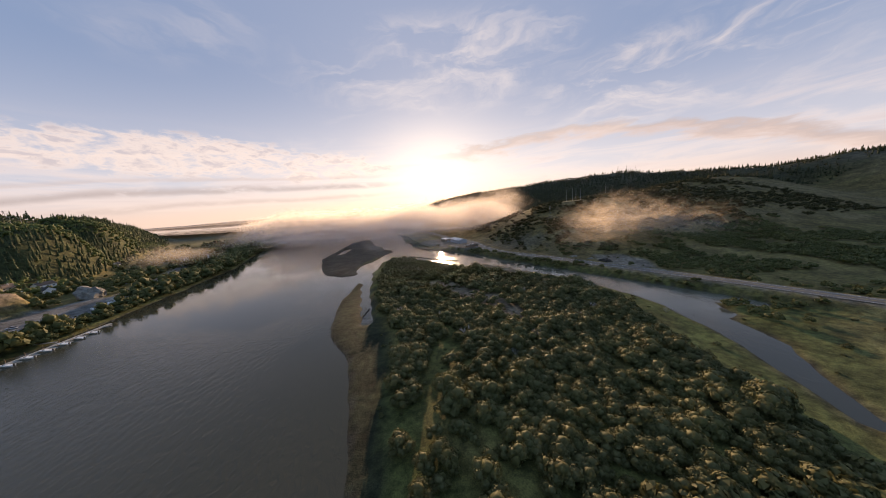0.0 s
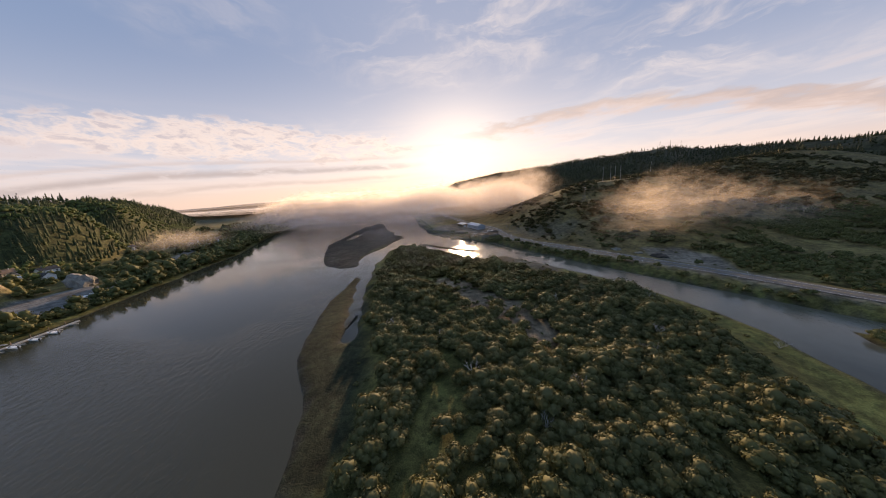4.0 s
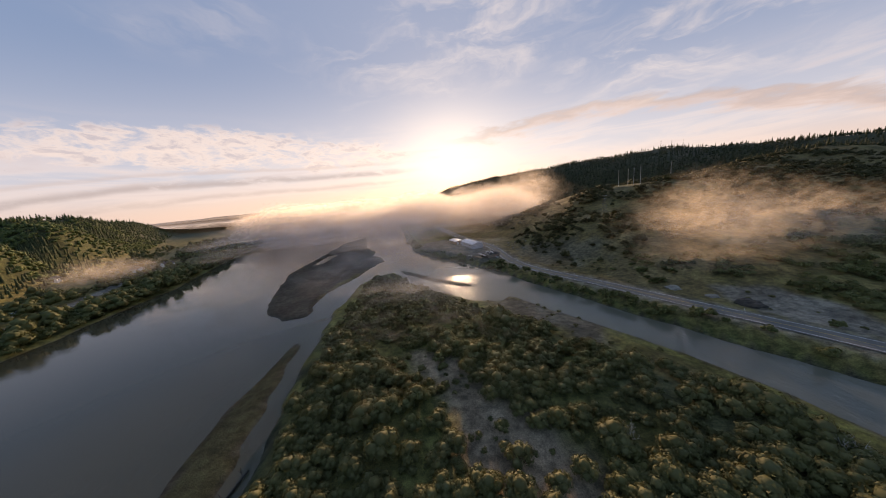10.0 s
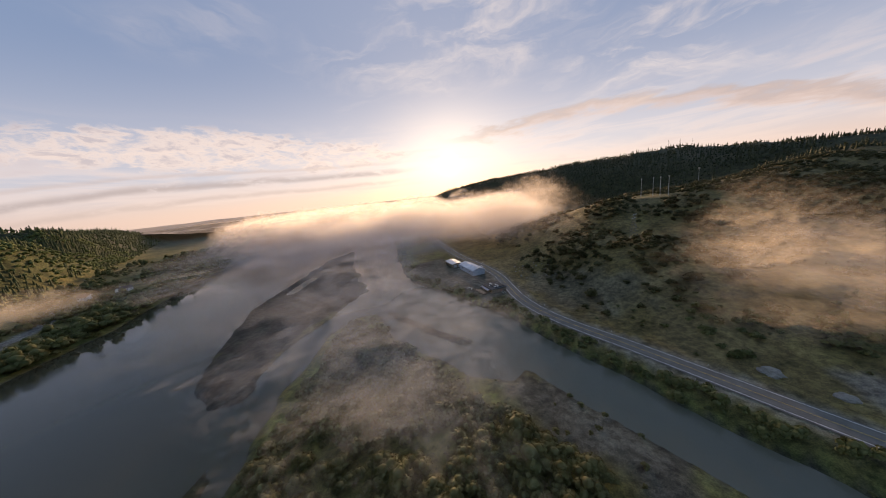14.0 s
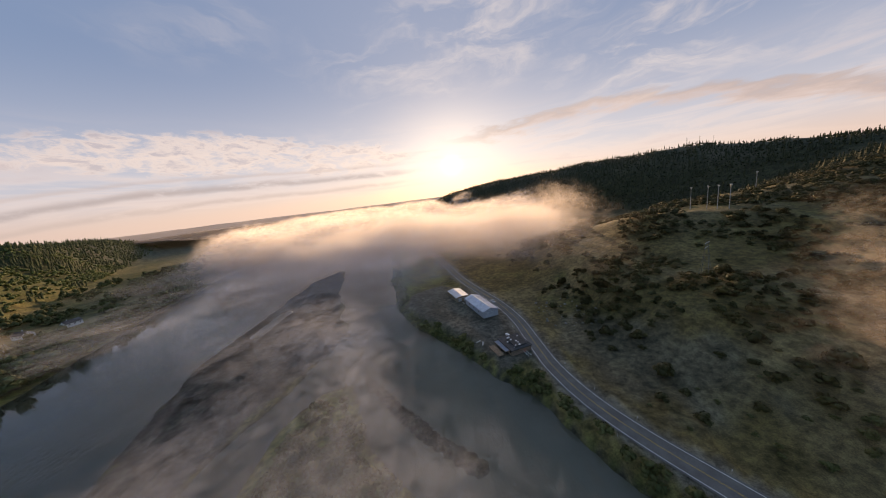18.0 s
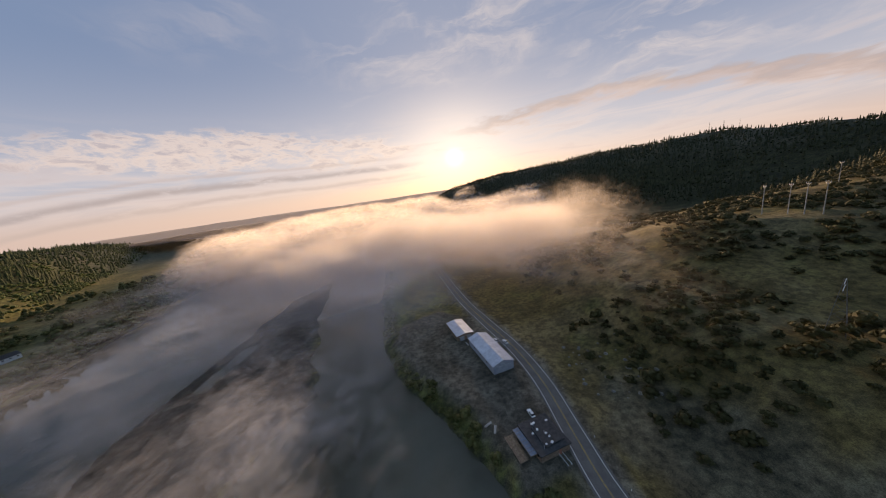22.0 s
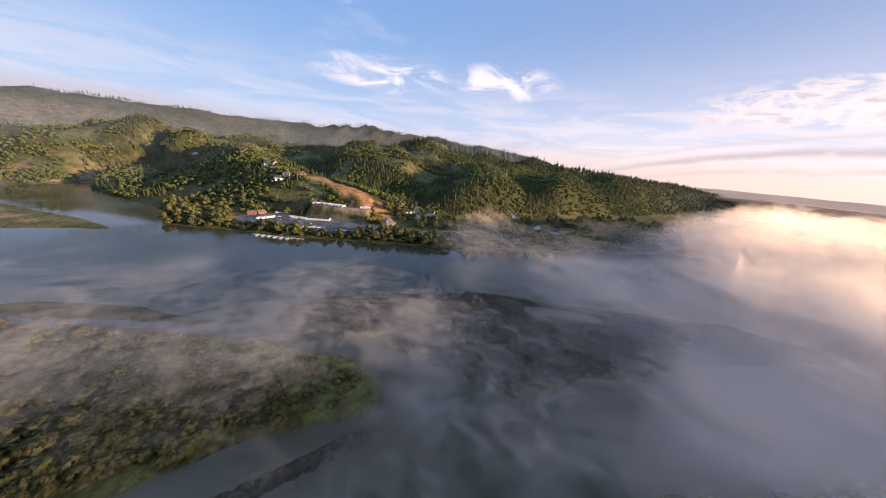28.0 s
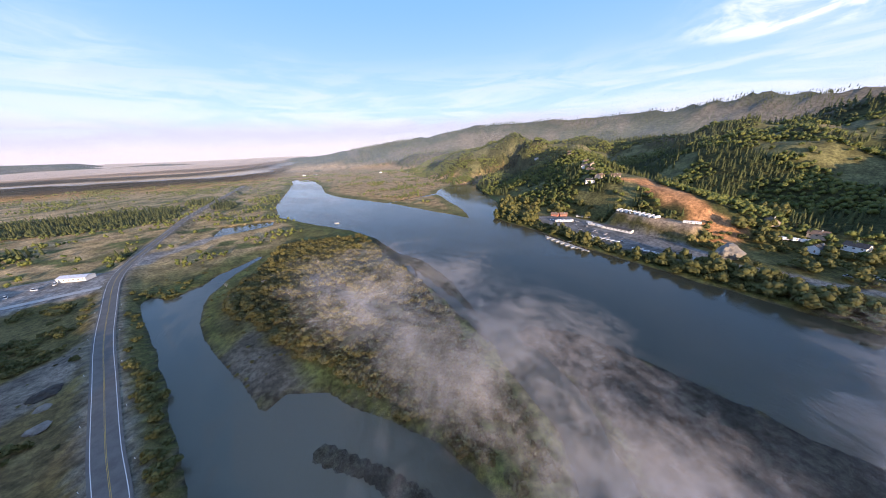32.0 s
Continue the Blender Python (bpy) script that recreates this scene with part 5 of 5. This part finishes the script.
def build_driftwood():
    r = random.Random(8)
    log = thing("fallen_log", "long dark drift log lying in the creek", "log")
    bm = bmesh.new()
    tube(bm, (0, -6.5, 0.1), (0.3, 6.5, 0.5), 0.42, 0.24, 10)
    part("trunk", bm, M_WET_LOG, log)
    for k in range(4):
        bm = bmesh.new()
        branchy(bm, Vector((0.1, -4 + 3 * k, 0.4)), Vector((r.uniform(-1, 1), 0.4, 0.8)).normalized(), 1.6, 0.12, 1, r)
        part("branch", bm, M_WET_LOG, log)
    log.matrix_basis = pose(-76, 167, 0, 0, 0, -8)
    model = None
    spots = [(69, 157), (71, 150), (-53, 151), (27, 167), (-20, 118), (10, 108), (40, 120), (-30, 140), (52, 132), (-5, 96), (-44, 110), (84, 120)]
    snag = thing("dead_snag", "bleached leafless shrub standing in the thicket", "dead shrub", "dead shrubs on the island")
    for k in range(5):
        bm = bmesh.new()
        branchy(bm, Vector((0, 0, 0)), Vector((r.uniform(-0.7, 0.7), r.uniform(-0.7, 0.7), 1)).normalized(), 2.4, 0.13, 3, r)
        part("limb", bm, M_DRIFT, snag)
    place_all(snag, [spot(x, y, r.uniform(0, 360), 0, r.uniform(0.7, 1.25)) for x, y in spots])


build_highway()
build_yard()
build_poles()
build_far_bank()
build_bridge()
build_rocks()
build_driftwood()

# ---- trees and brush ----
RNG = np.random.default_rng(5)
M_WILLOW = foliage_material("willow_leaves", (0.088, 0.078, 0.022), (0.114, 0.104, 0.030), (0.128, 0.124, 0.058))
M_BANK = foliage_material("bank_leaves", (0.074, 0.082, 0.024), (0.112, 0.112, 0.034), (0.150, 0.142, 0.050))
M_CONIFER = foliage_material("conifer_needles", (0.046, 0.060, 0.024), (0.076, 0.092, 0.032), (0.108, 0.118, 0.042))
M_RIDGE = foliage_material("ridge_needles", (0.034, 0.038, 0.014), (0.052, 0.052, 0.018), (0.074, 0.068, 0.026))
M_BROAD = foliage_material("broadleaf_crowns", (0.066, 0.094, 0.024), (0.118, 0.140, 0.036), (0.180, 0.180, 0.052))
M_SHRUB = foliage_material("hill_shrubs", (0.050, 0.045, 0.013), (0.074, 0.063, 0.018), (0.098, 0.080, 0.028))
M_BARK = surface("grey_bark", (0.10, 0.085, 0.068), (0.20, 0.18, 0.15), 1.2, 0.9, 0.5)


def ico(level=1):
    bm = bmesh.new()
    bmesh.ops.create_icosphere(bm, subdivisions=level + 1, radius=1.0)
    v = np.array([p.co for p in bm.verts])
    f = np.array([[p.index for p in q.verts] for q in bm.faces])
    bm.free()
    return v, f


def leafy(lobes, leaves, leaf, seed, core=0.80, flat=0.8, fine=1):
    """A crown: dark cores with loose tufts of leaves standing off them. Triangles only."""
    r = np.random.default_rng(seed)
    v0, f0 = ico(fine)
    vs, fs, n = [], [], 0
    for cx, cy, cz, rad in lobes:
        vs.append(v0 * rad * core * r.uniform(0.82, 1.12, (len(v0), 1)) * (1, 1, flat) + (cx, cy, cz))
        fs.append(f0 + n)
        n += len(v0)
    for cx, cy, cz, rad in lobes:
        d = r.normal(size=(leaves, 3))
        d[:, 2] = np.abs(d[:, 2]) * 0.9 - 0.25
        d /= np.linalg.norm(d, axis=1)[:, None]
        c = d * rad * r.uniform(0.80, 1.14, (leaves, 1)) * (1, 1, flat) + (cx, cy, cz)
        s = leaf * r.uniform(0.6, 1.4, (leaves, 1))
        a = np.cross(d, r.normal(size=(leaves, 3)))
        a /= np.linalg.norm(a, axis=1)[:, None]
        b = np.cross(d, a) + d * r.uniform(-0.5, 0.5, (leaves, 1))
        q = np.stack([c - a * s - b * s * 0.7, c + a * s * 0.9 - b * s * 0.5, c + b * s + d * s * 0.15], 1)
        vs.append(q.reshape(-1, 3))
        fs.append(np.arange(leaves * 3).reshape(-1, 3) + n)
        n += leaves * 3
    return np.concatenate(vs), np.concatenate(fs)


def bush_shape(seed, leaves=58, leaf=0.27, count=6, fine=1):
    r = np.random.default_rng(seed)
    lobes = [(0, 0, 2.3, 1.55)]
    for k in range(count):
        a, d = k * 6.3 / count + r.uniform(-0.3, 0.3), r.uniform(1.0, 1.9)
        lobes.append((d * math.cos(a), d * math.sin(a), r.uniform(1.1, 2.2), r.uniform(0.85, 1.35)))
    return leafy(lobes, leaves, leaf, seed, 0.80, 0.8, fine)


def broad_shape(seed, leaves=14, leaf=0.85):
    r = np.random.default_rng(seed)
    lobes = [(0, 0, 6.2, 2.6)]
    for k in range(4):
        a = k * 1.57 + r.uniform(-0.4, 0.4)
        lobes.append((2.0 * math.cos(a), 2.0 * math.sin(a), r.uniform(3.2, 5.2), r.uniform(1.7, 2.4)))
    return leafy(lobes, leaves, leaf, seed, 0.9, 0.9, 0)


def tuft_shape(seed, count=2, leaves=8, leaf=1.1):
    """A small far-off crown of a few clumps."""
    r = np.random.default_rng(seed)
    lobes = [(0, 0, 4.6, 2.9)]
    for k in range(count):
        a = k * 6.28 / count + r.uniform(-0.5, 0.5)
        lobes.append((2.2 * math.cos(a), 2.2 * math.sin(a), r.uniform(2.4, 4.2), r.uniform(1.8, 2.6)))
    return leafy(lobes, leaves, leaf, seed, 0.9, 0.95, 0)


def conifer_shape(seed, tiers=6, seg=7, high=16.0, wide=3.0):
    """A narrow conifer: ragged drooping tiers round a stem."""
    r = np.random.default_rng(seed)
    vs, fs, n = [], [], 0
    for k in range(tiers):
        z0 = high * (0.12 + 0.80 * k / tiers)
        top, rad = z0 + high * 0.30 * (1 - 0.4 * k / tiers), wide * (1 - k / tiers) ** 0.8 + 0.25
        ang = np.arange(seg * 2) * math.pi / seg + r.uniform(0, 2)
        rr = rad * np.where(np.arange(seg * 2) % 2, 0.55, 1.0) * r.uniform(0.75, 1.2, seg * 2)
        ring = np.stack([rr * np.cos(ang), rr * np.sin(ang), z0 - rr * 0.25 + r.uniform(-0.3, 0.3, seg * 2)], 1)
        vs.append(np.concatenate([ring, [[r.uniform(-0.2, 0.2), r.uniform(-0.2, 0.2), min(top, high)]]]))
        i = np.arange(seg * 2)
        fs.append(np.stack([i, (i + 1) % (seg * 2), np.full(seg * 2, seg * 2)], 1) + n)
        n += seg * 2 + 1
    return np.concatenate(vs), np.concatenate(fs)


def scatter(x0, x1, y0, y1, step, dense, seed, jitter=0.48):
    """Loose places on the ground where dense(x, y, z) in 0..1 says that plants stand."""
    r = np.random.default_rng(seed)
    gx, gy = np.meshgrid(np.arange(x0, x1, step), np.arange(y0, y1, step))
    x = (gx + r.uniform(-jitter, jitter, gx.shape) * step).ravel()
    y = (gy + r.uniform(-jitter, jitter, gy.shape) * step).ravel()
    z = height(x, y)
    keep = (r.uniform(size=len(x)) < dense(x, y, z)) & (z > 0.25)
    d, _ = along(x, y, ROAD)
    keep &= (d > 9) & (signed(x, y, LAGOON_STRIP) < -8)
    return np.stack([x, y, z], 1)[keep]


def planted(name, shapes, places, lo, hi, mat, label, category, seed, tall=1.0, uneven=0.0):
    """All plants of one kind as one mass of leaves."""
    r = np.random.default_rng(seed)
    vs, fs, n = [], [], 0
    pick = r.integers(0, len(shapes), len(places))
    for k, (v, f) in enumerate(shapes):
        p = places[pick == k]
        if not len(p):
            continue
        s, a = r.uniform(lo, hi, len(p)), r.uniform(0, 6.28, len(p))
        s = s * (1 - uneven * 0.5 + uneven * 1.1 * fbm(p[:, 0], p[:, 1], 16.0, 3, 95)) * (1 + uneven * 0.5 * (r.uniform(size=len(p)) < 0.08))
        h = s * r.uniform(0.85, 1.2, len(p)) * tall
        c, q = np.cos(a)[:, None], np.sin(a)[:, None]
        x = (v[None, :, 0] * c - v[None, :, 1] * q) * s[:, None] + p[:, 0:1]
        y = (v[None, :, 0] * q + v[None, :, 1] * c) * s[:, None] + p[:, 1:2]
        z = v[None, :, 2] * h[:, None] + p[:, 2:3] - 0.15
        vs.append(np.stack([x, y, z], -1).reshape(-1, 3))
        fs.append((f[None] + (np.arange(len(p)) * len(v))[:, None, None]).reshape(-1, 3) + n)
        n += len(p) * len(v)
    me = quad_mesh(name, np.concatenate(vs), np.concatenate(fs), smooth=False)
    me.materials.append(mat)
    return tagged(new(name, me), label, category, kind="stuff")


ISLAND = [(-46, 20), (-52, 80), (-54, 125), (-66, 160), (-76, 205), (-80, 250), (-80, 320), (-72, 346), (-58, 348), (-38, 314), (-20, 294), (0, 266), (14, 250), (40, 214),
          (60, 190), (74, 165), (78, 130), (66, 95), (56, 45), (60, 20)]
WOODLOTS = [[(600, -250), (463, -215), (392, -200), (307, -215), (258, -258), (300, -372), (400, -390), (470, -385), (640, -330)],
            [(279, -479), (189, -361), (193, -280), (240, -330), (330, -470)], [(238, -20), (212, -38), (198, 4), (222, 8)], [(420, -110), (344, -98), (304, -60), (355, -64)]]
GLADE = [(60, 108), (84, 100), (92, 70), (80, 56), (64, 70)]


def on_island(x, y, z):
    f = sstep(signed(x, y, ISLAND) + (fbm(x, y, 18.0, 3, 81) - 0.5) * 10, 0, 5)
    open_ = sstep(signed(x, y, SAND) + (fbm(x, y, 9.0, 2, 82) - 0.5) * 8, -3, 4) * 0.93
    path = sstep(-along(x, y, [(-44, 60, 0), (-38, 88, 0), (-30, 110, 0)])[0], -7, -3) * 0.9
    f = f * (1 - open_) * (1 - path) * (1 - 0.9 * sstep(signed(x, y, GLADE), -4, 3))
    f = f * (1 - 0.7 * sstep(fbm(x, y, 30.0, 3, 83), 0.58, 0.68))
    return f


def near_stretch(p):
    return (p[:, 0] > -50) & (p[:, 0] < 6) & (p[:, 1] > 48) & (p[:, 1] < 190)


def willow_bush(seed, label):
    """One bush with bent stems and a loose crown, standing at the origin."""
    ob = tagged(new("willow_bush"), label, "bush", "willow bushes on the island")
    v, f = bush_shape(seed, 120, 0.16, 6, 0)
    me = quad_mesh("crown", v, f, smooth=False)
    me.materials.append(M_WILLOW)
    new("crown", me).parent = ob
    r = random.Random(seed)
    for k in range(4):
        bm = bmesh.new()
        a, rings = r.uniform(0, 6.28), []
        for j in range(4):
            t = j / 3
            c = Vector((math.cos(a) * (0.1 + 1.1 * t * t), math.sin(a) * (0.1 + 1.1 * t * t), -0.3 + 2.6 * t))
            rad = 0.11 * (1 - 0.75 * t)
            rings.append([bm.verts.new(c + Vector((rad * math.cos(q * 1.257), rad * math.sin(q * 1.257), 0))) for q in range(5)])
        for p, q in zip(rings, rings[1:]):
            for j in range(5):
                bm.faces.new((p[j], p[(j + 1) % 5], q[(j + 1) % 5], q[j]))
        me = bpy.data.meshes.new("stem")
        bm.to_mesh(me)
        bm.free()
        me.materials.append(M_BARK)
        new("stem", me).parent = ob
    return ob


def plant_all():
    bushes = [bush_shape(k, 78, 0.19, 6, 0) for k in (1, 2, 3)]
    far_bush = [bush_shape(k, 20, 0.5, 5, 0) for k in (4, 5)]
    broad = [broad_shape(k) for k in (11, 12, 13)]
    cone = [conifer_shape(k) for k in (21, 22, 23)]
    mid = [tuft_shape(k, 2, 10, 0.9) for k in (61, 62, 63)]
    tuft = [tuft_shape(k, 1, 6, 1.2) for k in (64, 65)]
    small_cone = [conifer_shape(k, 4, 5) for k in (24, 25)]
    # the island
    p = scatter(-90, 90, 12, 352, 3.15, on_island, 1)
    near = near_stretch(p)
    r = np.random.default_rng(8)
    own = np.zeros(len(p), bool)
    own[r.permutation(np.flatnonzero(near))[:150]] = True
    models = [willow_bush(31 + k, t) for k, t in enumerate(("grey-green willow bush in the island thicket", "dense olive willow bush on sandy ground",
                                                            "broad willow bush with silvery leaf tips"))]
    for k, (x, y, z) in enumerate(p[own]):
        s = r.uniform(0.75, 1.35)
        m = pose(x, y, z - 0.1, 0, 0, r.uniform(0, 360)) @ Matrix.Diagonal((s, s, s * r.uniform(0.9, 1.25), 1))
        if k < 3:
            models[k].matrix_basis = m
        else:
            o = models[k % 3]
            c = copy_thing(o, Matrix())
            c.matrix_basis = m
    close = (p[:, 1] > 40) & (p[:, 1] < 240)
    planted("far_thicket", far_bush, p[~own & ~close], 0.65, 1.3, M_WILLOW, "willow thicket towards the ends of the island", "thicket", 21)
    planted("willow_thicket", bushes, p[~own & close], 0.6, 1.35, M_WILLOW, "dense willow thicket covering the river island", "thicket", 9, 1.05, 0.8)
    # low scrub on the sand, the rim and the flats
    q = scatter(-60, 150, 60, 330, 5.0, lambda x, y, z: 0.30 * sstep(signed(x, y, ISLAND), -10, 4) + 0.10, 2)
    planted("low_scrub", far_bush, q, 0.22, 0.5, M_WILLOW, "low scrub dotted over sand and grass", "scrub", 10, 0.8)
    # far bank: a belt of trees along the water
    def belt(x, y, z):
        s = signed(x, y, LEFT_BANK)
        f = sstep(s, 1, 4) * sstep(-s, -46, -26) + 0.35 * sstep(s, 20, 50) * sstep(fbm(x, y, 40.0, 3, 84), 0.45, 0.6)
        f = f * sstep(-z, -30, -14) * (1 - sstep(signed(x, y, LOT), -5, -1) * 0.97)
        return f
    q = scatter(-640, -240, -60, 900, 5.6, belt, 3)
    planted("bank_woods", [bush_shape(k, 22, 0.45, 5, 0) for k in (6, 7)] + broad[:1], q, 0.95, 1.65, M_BANK, "belt of willows and alders along the far bank", "woods", 11)
    # near bank by the highway
    def verge(x, y, z):
        s = signed(x, y, MAINLAND)
        f = sstep(s, 1, 3) * sstep(-s, -16, -9) * sstep(x, -90, -40) * ((y > 140) | (x > 90))
        f = f * np.where(y < 300, (x > 100 + (y - 210) * -0.9) * 1.0, 1.0) * (x + y * 0.55 > 170)
        g = sstep(x, 100, 125) * sstep(-y, -330, -280) * sstep(fbm(x, y, 34.0, 3, 85), 0.40, 0.52) * sstep(y, 90, 130)
        g = g * (1 - sstep(signed(x, y, GRAVEL_PATCH), -5, 2)) * (1 - sstep(signed(x, y, GRAVEL_YARD), -8, 0))
        return np.maximum(f, g) * (1 - sstep(signed(x, y, YARD), -2, 1))
    q = scatter(-90, 420, -60, 760, 4.6, verge, 4)
    planted("verge_brush", [bush_shape(k, 22, 0.45, 4, 0) for k in (8, 9)], q, 0.6, 1.25, M_BANK, "brush and small trees between highway and slough", "brush", 12)
    # grassy hill: clumps of dark shrub, thicker in the gullies
    def gully(x, y, z):
        f = sstep(fbm(x, y, 46.0, 4, 86) + 0.08 * sstep(-x, -170, -110), 0.38, 0.50)
        return f * sstep(x, 68, 100) * sstep(y, 290, 340) + 0.07 * sstep(x, 80, 110) * sstep(y, 300, 340)
    q = scatter(60, 900, 280, 1000, 6.5, lambda x, y, z: np.minimum(gully(x, y, z) * (np.hypot(x, y - 300) < 620), 1), 5)
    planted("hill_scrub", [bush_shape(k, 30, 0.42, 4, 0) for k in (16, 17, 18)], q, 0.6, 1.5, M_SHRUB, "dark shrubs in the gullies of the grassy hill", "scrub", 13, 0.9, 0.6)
    # forest on the right-hand ridge
    def ridge(x, y, z):
        d, _ = along(x, y, RIDGE)
        clear = sstep(fbm(x, y, 120.0, 4, 87), 0.54, 0.62) * sstep(x, 500, 800)
        return sstep(-(d + 60 * (fbm(x, y, 90.0, 3, 88) - 0.5)), -680, -520) * (1 - 0.9 * clear) * sstep(z, 6, 14)
    q = scatter(-60, 1500, 560, 1980, 9.4, ridge, 6)
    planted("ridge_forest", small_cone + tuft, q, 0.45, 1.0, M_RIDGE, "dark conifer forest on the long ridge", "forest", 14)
    # far-bank hills
    def wooded(x, y, z):
        back = np.interp(y, [a for a, b in BACK_EDGE], [b for a, b in BACK_EDGE])
        clay = sstep(along(x, y, [(-398, 236, 0), (-418, 170, 0), (-446, 110, 0)])[0], 14, 30)
        f = sstep(back - x, 0, 25) * clay * (1 - sstep(signed(x, y, TERRACE), -3, 2)) * (1 - sstep(signed(x, y, LOT), -3, 2))
        return f * (0.55 + 0.45 * sstep(fbm(x, y, 70.0, 4, 89), 0.38, 0.50)) * (1 - 0.93 * clearing(x, y))
    q = scatter(-900, -330, -1000, 1000, 6.0, lambda x, y, z: wooded(x, y, z) * (fbm(x, y, 60.0, 3, 90) < 0.56), 7)
    planted("hillside_woods", mid, q, 0.55, 1.1, M_BROAD, "mixed woods on the hills behind the far bank", "woods", 15)
    q = scatter(-900, -330, -1000, 1000, 6.6, lambda x, y, z: wooded(x, y, z) * (fbm(x, y, 60.0, 3, 90) >= 0.52), 8)
    planted("hillside_conifers", cone[:2] + small_cone, q, 0.42, 0.85, M_CONIFER, "conifers on the hills behind the far bank", "forest", 16)
    q = scatter(-1700, -900, -1000, 1700, 9.5, lambda x, y, z: wooded(x, y, z), 9)
    planted("far_forest", small_cone[:1] + tuft, q, 0.7, 1.25, M_CONIFER, "far conifer forest over the left-hand hills", "forest", 17)
    # flats upstream
    def flats(x, y, z):
        f = 0.85 * sstep(fbm(x, y * 1.7, 70.0, 4, 91), 0.55, 0.63) + 0.03
        return f * ((x > 30) | (signed(x, y, MEADOW) > 40)) * (z < 60) * (1 - sstep(signed(x, y, GRAVEL_YARD), -8, 0)) * (1 - sstep(signed(x, y, POND), -8, 0))
    q = scatter(-700, 900, -1100, 60, 8.5, flats, 10)
    planted("flatland_trees", tuft, q, 0.4, 0.95, M_BROAD, "scattered trees and hedges on the river flats", "trees", 18)
    def woodlot(x, y, z):
        f = np.zeros(x.shape)
        for lot in WOODLOTS:
            f = np.maximum(f, sstep(signed(x, y, lot) + (fbm(x, y, 30.0, 3, 93) - 0.5) * 30, -4, 8))
        return f
    q = scatter(170, 700, -520, 10, 6.2, woodlot, 12)
    planted("woodlot", small_cone + mid[:2], q, 0.55, 0.95, M_CONIFER, "dark blocks of planted wood on the river flats", "woods", 20)
    q = scatter(-2700, -200, -2600, 900, 22.0, lambda x, y, z: ((y < -620) | (x < -1550)) * sstep(fbm(x, y, 160.0, 4, 92), 0.40, 0.50) * sstep(z, 5, 20), 11)
    planted("mountain_forest", small_cone, q, 0.6, 1.15, M_CONIFER, "distant forest on the mountain slopes", "forest", 19)


plant_all()
